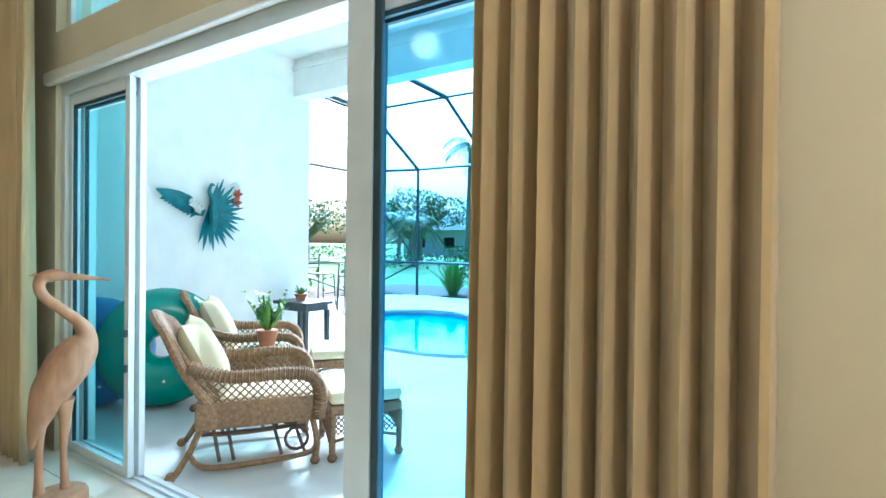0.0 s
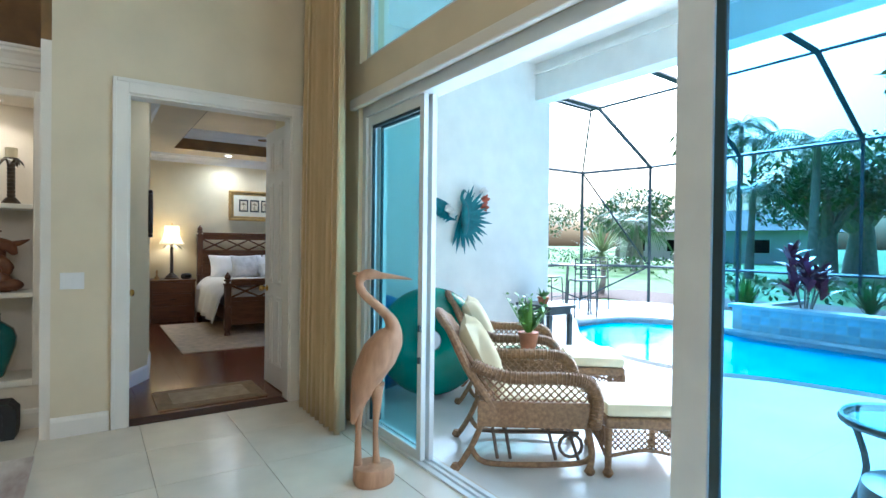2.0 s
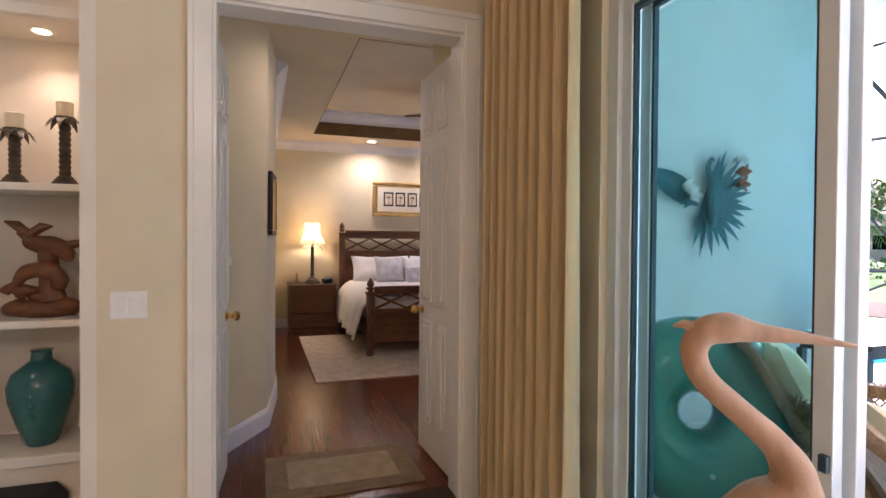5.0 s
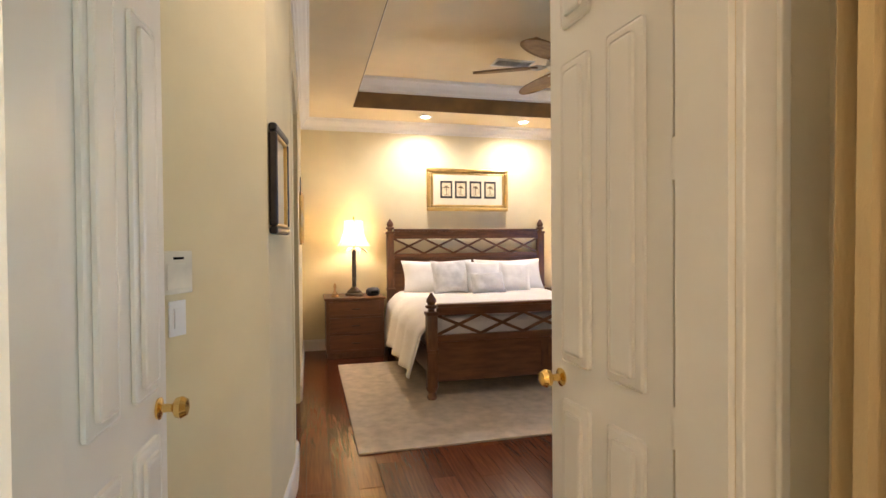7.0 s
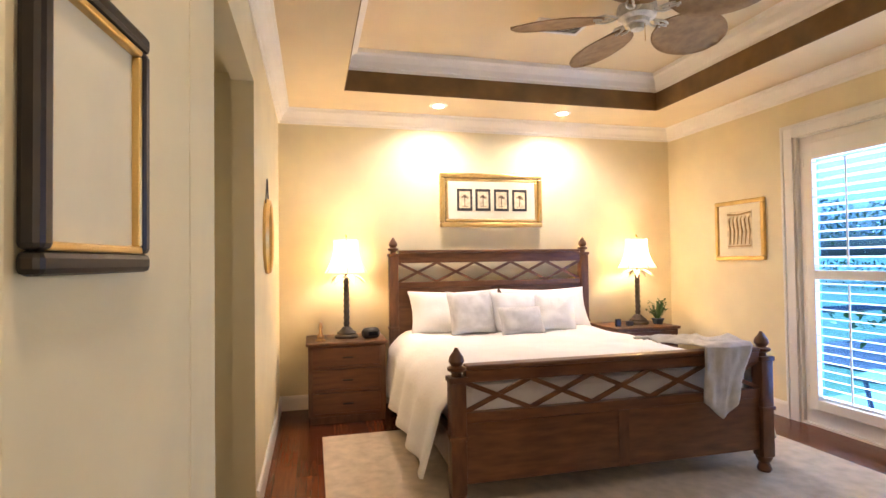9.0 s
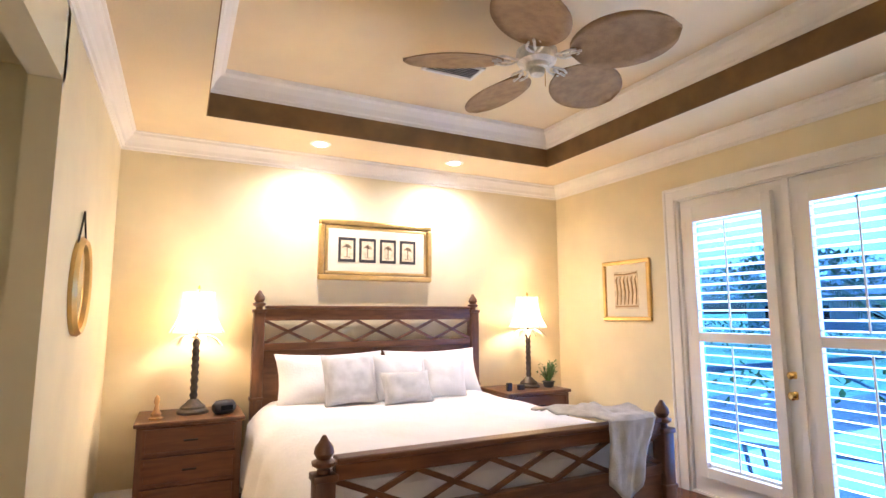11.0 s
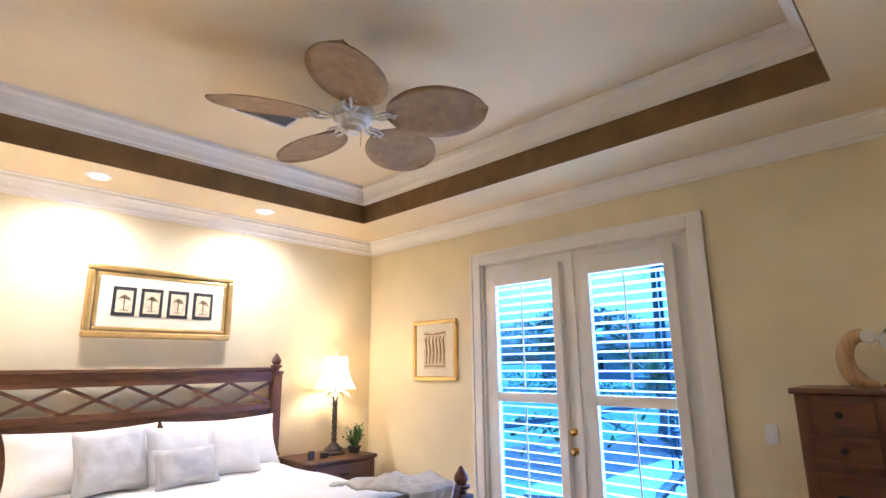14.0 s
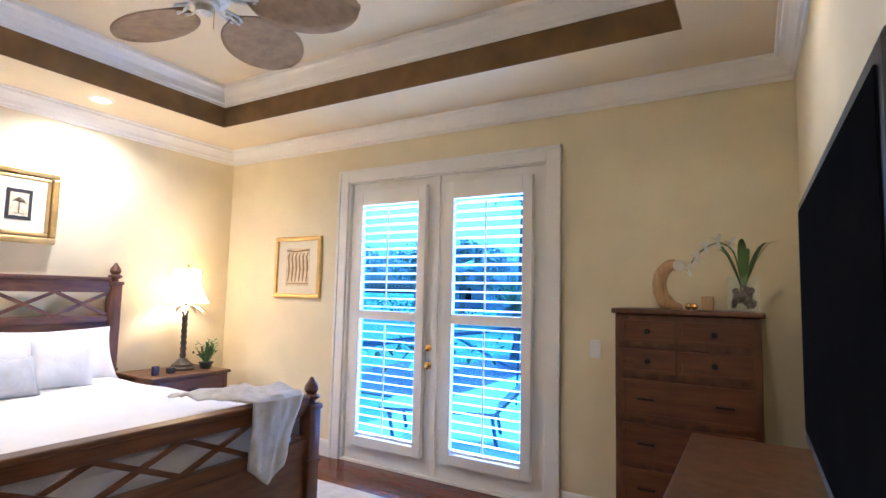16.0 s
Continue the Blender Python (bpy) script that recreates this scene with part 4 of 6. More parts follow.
def table_lamp(y):
    lp = thing("table_lamp", pose(-11.25, y, 0.71), "lit table lamp with cream bell shade and dark palm-trunk stem", "lamp", "bedside lamps")
    part("base", lathe([(0.11, 0), (0.112, 0.02), (0.09, 0.035), (0.088, 0.05), (0.06, 0.07), (0.035, 0.10)], 24), M_LAMPSTEM, lp, smooth=True)
    prof = [(0.032, 0.095)]
    for k in range(8):
        z = 0.10 + 0.055 * k
        prof += [(0.022, z + 0.005), (0.030, z + 0.035), (0.024, z + 0.05)]
    part("stem", lathe(prof + [(0.012, 0.56), (0.010, 0.60)], 16), M_LAMPSTEM, lp, smooth=True)
    for k in range(7):
        a = 2 * math.pi * k / 7 + 0.3
        part("palm_leaf", blade(bmesh.new(), (0.02 * math.cos(a), 0.02 * math.sin(a), 0.56), (0.20 * math.cos(a), 0.20 * math.sin(a), 0.50), 0.06, 0.05), M_PALMLEAF, lp, "cream metal leaf")
    bm, rings, n = bmesh.new(), [], 48
    for k in range(9):
        v = k / 8
        r = 0.205 - 0.09 * v - 0.035 * math.sin(math.pi * v) + 0.0
        ring_ = []
        for i in range(n):
            a = 2 * math.pi * i / n
            s = 1 - 0.03 * abs(math.sin(3 * a)) * (1 - v)
            ring_.append(bm.verts.new((r * s * math.cos(a), r * s * math.sin(a), 0.605 + 0.31 * v)))
        rings.append(ring_)
    for a, b in zip(rings, rings[1:]):
        for i in range(n):
            bm.faces.new((a[i], a[(i + 1) % n], b[(i + 1) % n], b[i]))
    sh = part("shade", bm, M_SHADE, lp, "glowing cream fabric shade", True)
    bm = bmesh.new()
    for i in range(6):
        a = 2 * math.pi * i / 6
        tube([((0.207 - 0.09 * v - 0.035 * math.sin(math.pi * v)) * math.cos(a), (0.207 - 0.09 * v - 0.035 * math.sin(math.pi * v)) * math.sin(a), 0.605 + 0.31 * v) for v in (0, 0.25, 0.5, 0.75, 1)], 0.0028, 5, bm)
    part("shade_ribs", bm, M_SHADETRIM, sh)
    part("finial", lathe([(0.004, 0.90), (0.004, 0.93), (0.012, 0.94), (0.009, 0.955), (0.002, 0.97)], 10), M_BRASS, lp, smooth=True)
    return lp


table_lamp(1.51), table_lamp(4.62)


def palm_print(parent, y, z, w, h):
    part("black_mount", boxes((-11.462, -11.458, y - w / 2, y + w / 2, z - h / 2, z + h / 2)), M_BLACK, parent, "black mount")
    pr = part("palm_print", boxes((-11.4579, -11.456, y - w * 0.36, y + w * 0.36, z - h * 0.38, z + h * 0.38)), M_PAPER, parent, "small sepia palm tree print")
    bm = boxes((-11.4559, -11.4545, y - 0.004, y + 0.004, z - h * 0.3, z + h * 0.1))
    for k in range(9):
        a = math.pi * (k - 0.5) / 8
        tube([(-11.4555, y, z + h * 0.1), (-11.4552, y + 0.026 * math.cos(a), z + h * 0.1 + 0.03 * math.sin(a)), (-11.4552, y + 0.045 * math.cos(a), z + h * 0.1 + 0.026 * math.sin(a) - 0.012)], [0.003, 0.004, 0.001], 4, bm)
    box(bm, -11.4559, -11.4548, y - 0.03, y + 0.03, z - h * 0.31, z - h * 0.29)
    part("ink", bm, M_INK, pr)


def frame_bars(ax, f, out, u0, u1, v0, v1, w, t):
    rows = []
    for a0, a1, b0, b1 in ((u0, u1, v1 - w, v1), (u0, u1, v0, v0 + w), (u0, u0 + w, v0 + w, v1 - w), (u1 - w, u1, v0 + w, v1 - w)):
        lo, hi = sorted((f, f + out * t))
        rows.append((lo, hi, a0, a1, b0, b1) if ax == "x" else (a0, a1, lo, hi, b0, b1))
    return boxes(*rows, bevel=min(w, t) * 0.3)


pic = thing("wall_picture", pose(0, 0, 0), "wide gold-framed picture of four palm prints over the bed", "picture", "bedroom pictures")
part("frame", frame_bars("x", -11.52, 1, 2.485, 3.615, 1.765, 2.33, 0.05, 0.075), M_GOLD, pic, "ornate gold frame")
part("inner_frame", frame_bars("x", -11.52, 1, 2.54, 3.56, 1.82, 2.275, 0.03, 0.062), M_GOLD, pic)
part("mat", boxes((-11.518, -11.462, 2.57, 3.53, 1.85, 2.245)), M_MAT, pic, "cream mat")
for y in (2.745, 2.945, 3.15, 3.355):
    palm_print(pic, y, 2.05, 0.165, 0.23)
pic2 = thing("wall_picture", pose(0, 0, 0), "gold-framed tan etching beside the French doors", "picture", "bedroom pictures")
part("frame", frame_bars("y", BY1, -1, -10.78, -10.18, 1.385, 1.97, 0.04, 0.035), M_GOLD, pic2, "gold frame")
part("mat", boxes((-10.74, -10.22, BY1 - 0.014, BY1 - 0.002, 1.425, 1.93)), M_MAT, pic2, "cream mat")
pr = part("etching", boxes((-10.63, -10.33, BY1 - 0.017, BY1 - 0.0141, 1.50, 1.86)), M_PAPER, pic2, "tan figure etching")
bm = bmesh.new()
for k in range(6):
    x = -10.60 + 0.048 * k
    tube([(x, BY1 - 0.019, 1.54), (x + 0.012, BY1 - 0.019, 1.66), (x - 0.004, BY1 - 0.019, 1.78), (x + 0.012, BY1 - 0.019, 1.81)], [0.004, 0.009, 0.007, 0.004], 5, bm)
tube([(-10.62, BY1 - 0.019, 1.835), (-10.5, BY1 - 0.019, 1.825), (-10.34, BY1 - 0.019, 1.84)], 0.008, 5, bm)
box(bm, -10.62, -10.34, BY1 - 0.0195, BY1 - 0.0175, 1.515, 1.53)
part("drawing", bm, material("ochre ink", (0.42, 0.26, 0.1), 0.8), pr)
hall_dir = math.degrees(math.atan2(HALL_B.y - HALL_C.y, HALL_B.x - HALL_C.x))
pic3 = thing("wall_picture", Matrix.Translation(HALL_B.lerp(HALL_C, 0.27)) @ pose(0, 0, 0, 0, 0, hall_dir), "dark-framed picture with gold lip on the hall wall", "picture", "bedroom pictures")
part("frame", frame_bars("y", 0.002, 1, -0.18, 0.18, 1.40, 1.87, 0.035, 0.035), M_IRON, pic3, "dark outer frame")
part("gold_lip", frame_bars("y", 0.002, 1, -0.155, 0.155, 1.435, 1.835, 0.014, 0.03), M_GOLD, pic3)
part("mat", boxes((-0.141, 0.141, 0.002, 0.016, 1.449, 1.821)), M_MAT, pic3)
mir = thing("wall_mirror", pose(-10.05, BY0, 1.60, -90, 0, 0) @ Matrix.Diagonal((0.85, 0.95, 1, 1)), "oval dark-gold framed mirror on a cord on the wall", "mirror")
part("frame", lathe([(0.27, 0.0), (0.275, 0.02), (0.255, 0.04), (0.235, 0.03), (0.23, 0.0)], 40), M_GOLD, mir, "aged dark gold rim", True)
part("glass", lathe([(0.235, 0.012), (0.235, 0.018)], 40), M_MIRROR, mir, "mirror glass")
part("cord", tube([(-0.15, -0.22, 0.012), (0, -0.42, 0.012), (0.15, -0.22, 0.012)], 0.005, 6), M_IRON, mir)

# ceiling fan
FAN = (-9.14, 3.22)
fan = thing("ceiling_fan", pose(*FAN, 0), "ceiling fan with five woven palm-leaf blades, at rest", "fan")
part("canopy", lathe([(0.03, 3.17), (0.06, 3.19), (0.075, 3.249)], 24), M_FANMETAL, fan, smooth=True)
part("downrod", tube([(0, 0, 3.05), (0, 0, 3.20)], 0.013), M_FANMETAL, fan)
part("motor", lathe([(0.03, 2.90), (0.07, 2.905), (0.075, 2.93), (0.115, 2.945), (0.125, 2.98), (0.12, 3.02), (0.08, 3.05), (0.03, 3.065)], 28), M_FANMETAL, fan, "antique white motor housing", True)
part("light_cap", lathe([(0.012, 2.865), (0.04, 2.87), (0.05, 2.90)], 20), M_FANMETAL, fan, smooth=True)
part("pull_chain", tube([(0.05, 0.02, 2.89), (0.05, 0.02, 2.78)], 0.0025, 5), M_BRASS, fan)
for k in range(5):
    a = 32 - 72 * k
    bm, n, rows = bmesh.new(), 20, []
    for i in range(n + 1):
        u = i / n
        w = 0.205 * (1 - (2 * u - 1) ** 2) ** 0.55
        row = []
        for j in range(9):
            v = j / 4 - 1
            row.append(bm.verts.new((0.20 + 0.60 * u, v * max(w, 0.004), 2.965 + 0.012 * abs(math.sin(v * 9 + u * 2)) * 0.3 - 0.02 * v * v - 0.055 * v * max(w, 0.004) / 0.205 - 0.02 * u * u)))
        rows.append(row)
    for p, q in zip(rows, rows[1:]):
        for j in range(8):
            bm.faces.new((p[j], q[j], q[j + 1], p[j + 1]))
    bl = part("fan_blade", bm, M_FANBLADE, fan, "woven brown palm-leaf blade", True)
    bl.modifiers.new("thickness", "SOLIDIFY").thickness = 0.006
    bl.matrix_local = pose(0, 0, 0, 0, 0, a)
    bm = tube(smooth_path([(0.10, 0, 2.965), (0.15, 0.03, 2.95), (0.20, 0.045, 2.955), (0.25, 0.03, 2.955)], 4), 0.008, 6)
    tube(smooth_path([(0.10, 0, 2.965), (0.15, -0.03, 2.95), (0.20, -0.045, 2.948), (0.25, -0.03, 2.948)], 4), 0.008, 6, bm)
    tube([(0.16, 0, 2.95), (0.27, 0, 2.95)], 0.009, 6, bm)
    part("bracket", bm, M_FANMETAL, bl)
vent = thing("ceiling_vent", pose(-9.97, 3.09, 3.249), "white louvred ceiling air vent", "vent")
part("frame", boxes((-0.11, 0.11, -0.21, -0.185, -0.012, 0), (-0.11, 0.11, 0.185, 0.21, -0.012, 0), (-0.11, -0.085, -0.185, 0.185, -0.012, 0), (0.085, 0.11, -0.185, 0.185, -0.012, 0)), M_VENT, vent)
# black sheet stands for the duct's shade; the ceiling has no hole
part("backing", boxes((-0.085, 0.085, -0.185, 0.185, -0.003, 0)), M_BLACK, vent, "black sheet for the shade inside the duct")
for k in range(7):
    s = part("slat", boxes((-0.011, 0.011, -0.185, 0.185, -0.001, 0.001)), M_VENT, vent)
    s.matrix_local = pose(-0.072 + 0.024 * k, 0, -0.008, 0, 35, 0)
for y in (2.39, 3.69):
    dl = thing("downlight", pose(-11.10, y, SOFFIT), "round white recessed downlight, lit", "downlight", "bed downlights")
    part("trim_ring", lathe([(0.05, -0.001), (0.055, -0.008), (0.085, -0.007), (0.09, -0.0005)], 28), M_TRIM, dl, smooth=True)
    part("bulb", lathe([(0.05, -0.0095), (0.04, -0.0125)], 24), M_BULB, dl, "glowing bulb")

# small things on the furniture
fig = lathe([(0.045, 0), (0.05, 0.01), (0.03, 0.02), (0.035, 0.04), (0.02, 0.06), (0.012, 0.10), (0.02, 0.12), (0.015, 0.15), (0.003, 0.17)], 14, (-11.10, 1.27, 0.71))
tagged(obj("figurine", fig, M_OAK, True), "small brown and cream ornament on the nightstand", "ornament", "", "thing")
ac = thing("alarm_clock", pose(-11.10, 1.72, 0.71, 0, 0, 20), "black rounded alarm clock on the nightstand", "clock")
part("body", lathe([(0.03, -0.08), (0.05, -0.06), (0.055, 0.0), (0.05, 0.06), (0.03, 0.08)], 16), M_PLASTIC, ac, smooth=True).matrix_local = pose(0, 0, 0.052, 90, 0, 0)
part("display", boxes((0.04, 0.056, -0.045, 0.045, 0.035, 0.07), bevel=0.004), M_TV, ac)
for x, y, r, h, l in ((-11.1, 4.28, 0.028, 0.08, "small dark framed travel clock on the nightstand"), (-11.12, 4.43, 0.035, 0.05, "small dark round box on the nightstand")):
    tagged(obj("trinket", boxes((x - r * 0.6, x + r * 0.6, y - r, y + r, 0.71, 0.71 + h), bevel=0.008), M_PLASTIC), l, "ornament", "", "thing")
rng = random.Random(4)


def leafy(name, x, y, z, pot_r, pot_h, potmat, n, length, width, leafmat, label, up=0.6, spread=1.0, sag=-0.1):
    p = thing(name, pose(x, y, z), label, "plant")
    part("pot", lathe([(pot_r * 0.75, 0), (pot_r, pot_h * 0.85), (pot_r * 1.1, pot_h * 0.86), (pot_r * 1.1, pot_h), (pot_r * 0.9, pot_h)], 20), potmat, p, smooth=True)
    bm = bmesh.new()
    for k in range(n):
        a, e = rng.uniform(0, 2 * math.pi), rng.uniform(0.15, 1) * spread
        l = length * rng.uniform(0.6, 1.1)
        tip = (l * e * math.cos(a), l * e * math.sin(a), pot_h + l * rng.uniform(up * 0.5, up * 1.2))
        blade(bm, (0.02 * math.cos(a), 0.02 * math.sin(a), pot_h * 0.95), tip, width * rng.uniform(0.7, 1.2), sag * l)
        if width < 0.03:
            for q in range(5):
                f = 0.4 + 0.13 * q
                base = [tip[i] * f + (pot_h * (1 - f) if i == 2 else 0) for i in range(3)]
                blade(bm, base, (base[0] + rng.uniform(-0.05, 0.05), base[1] + rng.uniform(-0.05, 0.05), base[2] + rng.uniform(0, 0.04)), width, 0.0, 3)
    part("foliage", bm, leafmat, p, "", True)
    return p


leafy("potted_plant", -11.16, 4.80, 0.71, 0.06, 0.06, M_TABLE, 26, 0.22, 0.022, M_LEAF, "small green leafy plant in a dark pot on the nightstand", 0.8, 0.7)
# chest top
cs = tagged(obj("sculpture_clock", tube(smooth_path([(-7.06, 4.95, 1.425), (-7.12, 4.95, 1.435), (-7.17, 4.95, 1.48), (-7.185, 4.95, 1.56), (-7.165, 4.95, 1.63), (-7.12, 4.95, 1.67), (-7.08, 4.95, 1.665)], 6), [(0.012 + 0.036 * min(1, k / 9)) * (1 - 0.35 * k / 36) for k in range(37)], 12), M_OAK, True, pose(-0.03, 0.04, -0.01)), "curved light wooden sculpture holding a small clock", "clock", "", "thing")
part("dial", lathe([(0.036, 0), (0.036, 0.02), (0.03, 0.026)], 20), M_DIAL, cs, "cream dial with metal rim", True).matrix_local = pose(-7.07, 4.93, 1.665, 90, 0, 0)
tagged(obj("wooden_block", boxes((-6.985, -6.925, 4.92, 4.98, 1.40, 1.48), bevel=0.004), M_OAK), "small brown wooden block on the chest", "ornament", "", "thing")
for x in (-7.02, -7.05):
    tagged(obj("brass_ball", lathe([(0.002, 0), (0.016, 0.008), (0.02, 0.02), (0.014, 0.034), (0.002, 0.04)], 14, (x, 4.90, 1.40)), M_BRASS, True), "small brass ball on the chest", "ornament", "brass balls", "thing")
orc = thing("orchid", pose(-6.78, 4.96, 1.40), "white orchid with green leaves in a square glass vase", "plant")
g = part("glass_vase", boxes((-0.075, 0.075, -0.075, -0.069, 0, 0.19), (-0.075, 0.075, 0.069, 0.075, 0, 0.19), (-0.075, -0.069, -0.069, 0.069, 0, 0.19), (0.069, 0.075, -0.069, 0.069, 0, 0.19), (-0.069, 0.069, -0.069, 0.069, 0, 0.008)), M_CLEAR, orc, "clear square glass vase")
bm = bmesh.new()
for k in range(26):
    bmesh.ops.create_icosphere(bm, subdivisions=1, radius=rng.uniform(0.014, 0.024), matrix=Matrix.Translation((rng.uniform(-0.048, 0.048), rng.uniform(-0.048, 0.048), 0.028 + 0.1 * k / 26)))
part("pebbles", bm, M_MULCH, orc, "dark pebbles", True)
bm = bmesh.new()
for a, l in ((0.3, 0.3), (1.4, 0.26), (2.6, 0.3), (3.6, 0.24), (4.7, 0.3), (5.6, 0.28)):
    blade(bm, (0, 0, 0.10), (l * 0.6 * math.cos(a), l * 0.4 * math.sin(a), 0.12 + l * 0.9), 0.045, 0.08, 6)
part("leaves", bm, M_LEAF, orc, "", True)
part("flower_stem", tube(smooth_path([(0, 0, 0.1), (-0.04, -0.01, 0.32), (-0.12, -0.02, 0.38), (-0.22, -0.02, 0.32), (-0.28, -0.02, 0.22)], 5), 0.004, 6), M_LEAF, orc)
for p in ((-0.12, -0.03, 0.39), (-0.18, -0.03, 0.36), (-0.23, -0.03, 0.30), (-0.27, -0.03, 0.23), (-0.05, -0.03, 0.37)):
    bm = bmesh.new()
    for k in range(5):
        a = 2 * math.pi * k / 5
        blade(bm, p, (p[0] + 0.045 * math.cos(a), p[1] - 0.012, p[2] + 0.045 * math.sin(a)), 0.035, 0.0, 3)
    part("blossom", bm, M_PETAL, orc, "white petals", True)


def wall_plate(m, label, rockers=2):
    p = thing("light_switch", m, label, "switch", "wall switches")
    part("plate", boxes((-0.035 * rockers, 0.035 * rockers, -0.058, 0.058, 0, 0.006), bevel=0.002), M_SWITCH, p)
    for k in range(rockers):
        c = (k - (rockers - 1) / 2) * 0.046
        part("rocker", boxes((c - 0.016, c + 0.016, -0.033, 0.033, 0.0061, 0.010), bevel=0.001), M_SWITCH, p)
    return p


wall_plate(pose(-5.58, 0.24, 1.08, 90, 0, 90), "white double rocker light switch by the doorway")
wall_plate(pose(-7.66, BY1, 1.11, 90, 0, 0), "white light switch between French door and chest", 1)
slant = math.degrees(math.atan2(HALL_B.y - HALL_A.y, HALL_B.x - HALL_A.x))
slant_at = Matrix.Translation(HALL_A.lerp(HALL_B, 0.38))
wall_plate(slant_at @ pose(0, 0, 1.12, 90, 0, slant), "white light switch on the hall wall", 1)
kp = thing("wall_keypad", slant_at @ pose(0, 0, 1.27, 90, 0, slant), "cream alarm keypad on the hall wall", "keypad")
part("case", boxes((-0.06, 0.06, -0.07, 0.07, 0, 0.012), bevel=0.004), M_DIAL, kp)
part("flap", boxes((-0.05, 0.05, -0.055, 0.03, 0.0121, 0.015), bevel=0.002), M_DIAL, kp)
part("display", boxes((-0.022, 0.022, 0.042, 0.05, 0.0121, 0.0135)), M_TV, kp)

# ---- living room things ----
def bird_statue():
    bm = lathe([(0.115, 0), (0.12, 0.012), (0.118, 0.075), (0.11, 0.095), (0.05, 0.10)], 24)
    for v in bm.verts:
        a = math.atan2(v.co.y, v.co.x)
        v.co.x *= 1 + 0.06 * math.sin(3 * a + 1)
        v.co.y *= 1 + 0.05 * math.sin(2 * a)
    tube(smooth_path([(-0.085, 0.0, 0.09), (-0.085, 0.0, 0.30), (-0.075, 0, 0.46), (-0.05, 0, 0.58)], 4), [0.026, 0.022, 0.019, 0.018, 0.018, 0.019, 0.021, 0.024, 0.028, 0.034, 0.04, 0.045, 0.05], 10, bm)
    tube(smooth_path([(0.02, 0.02, 0.09), (0.012, 0.02, 0.28), (0.02, 0.01, 0.44), (0.015, 0, 0.56)], 4), [0.026, 0.021, 0.018, 0.016, 0.016, 0.017, 0.020, 0.023, 0.026, 0.03, 0.036, 0.042, 0.05], 10, bm)
    body = smooth_path([(-0.115, 0, 0.33), (-0.09, 0, 0.45), (-0.04, 0, 0.60), (0.03, 0, 0.73), (0.085, 0, 0.82), (0.105, 0, 0.885), (0.075, 0, 0.95), (0.0, 0, 1.02), (-0.065, 0, 1.08), (-0.088, 0, 1.135), (-0.07, 0, 1.178), (-0.02, 0, 1.19), (0.035, 0, 1.182), (0.12, 0, 1.174), (0.215, 0, 1.160)], 4)
    keys = [0.012, 0.045, 0.088, 0.105, 0.085, 0.046, 0.03, 0.026, 0.025, 0.026, 0.03, 0.032, 0.02, 0.012, 0.003]
    rad = [keys[k // 4] * (1 - (k % 4) / 4) + keys[min(k // 4 + 1, 14)] * (k % 4) / 4 for k in range(len(body))]
    tube(body, rad, 14, bm)
    tube([(-0.085, 0, 1.185), (-0.11, 0, 1.195), (-0.13, 0, 1.19)], [0.016, 0.010, 0.002], 6, bm)
    return bm


ob = obj("bird_statue", bird_statue(), M_BIRD, True, pose(-3.83, 1.70, 0, 0, 0, 62))
tagged(ob, "tall carved tan wooden wading bird statue on a round base", "statue", "", "thing")
tagged(obj("living_rug", boxes((-5.25, -2.6, -2.6, 0.06, 0.0, 0.010), bevel=0.003), M_HIDE), "pale grey and brown marbled rug on tile floor", "rug", "", "thing")

bm = bmesh.new()
prof = [(-0.2, 0.0), (0.2, 0.0), (0.21, 0.05), (0.21, 0.22), (0.16, 0.28), (-0.16, 0.28), (-0.21, 0.22), (-0.21, 0.05)]
a_ = [bm.verts.new((0.0, y, z)) for y, z in prof]
b_ = [bm.verts.new((0.2, y * 0.94, 0.0 + z * 0.97)) for y, z in prof]
for k in range(8):
    bm.faces.new((a_[k], a_[(k + 1) % 8], b_[(k + 1) % 8], b_[k]))
bm.faces.new(a_), bm.faces.new(b_)
sp = tagged(obj("floor_speaker", bm, M_SPEAKER, False, pose(-5.85, -0.25, 0) @ Matrix.Diagonal((0.8, 0.9, 0.9, 1))), "black chamfered box speaker on the floor under the niche", "speaker", "", "thing")
part("grille", boxes((0.2, 0.206, -0.12, 0.12, 0.07, 0.2), bevel=0.002), M_PLASTIC, sp, "recessed dark grille")


def candlestick(y, h):
    c = thing("candle_holder", pose(-6.08, y, 1.62), "dark palm-tree candle holder with ivory pillar candle", "candle holder", "candle holders")
    prof_ = [(0.055, 0), (0.058, 0.012), (0.045, 0.03), (0.03, 0.05)]
    n = int(h / 0.035)
    for k in range(n):
        z = 0.05 + (h - 0.09) * k / n
        prof_ += [(0.022, z), (0.027, z + 0.02)]
    part("trunk", lathe(prof_ + [(0.02, h - 0.035), (0.045, h - 0.01), (0.045, h)], 14), M_LAMPSTEM, c, smooth=True)
    bm_ = bmesh.new()
    for k in range(9):
        a = 2 * math.pi * k / 9
        blade(bm_, (0.015 * math.cos(a), 0.015 * math.sin(a), h - 0.02), (0.085 * math.cos(a), 0.085 * math.sin(a), h - 0.06), 0.04, 0.03)
    part("fronds", bm_, M_LAMPSTEM, c, "", True)
    part("candle", lathe([(0.036, h), (0.037, h + 0.07), (0.03, h + 0.075)], 20), M_WAX, c, "ivory candle", True)


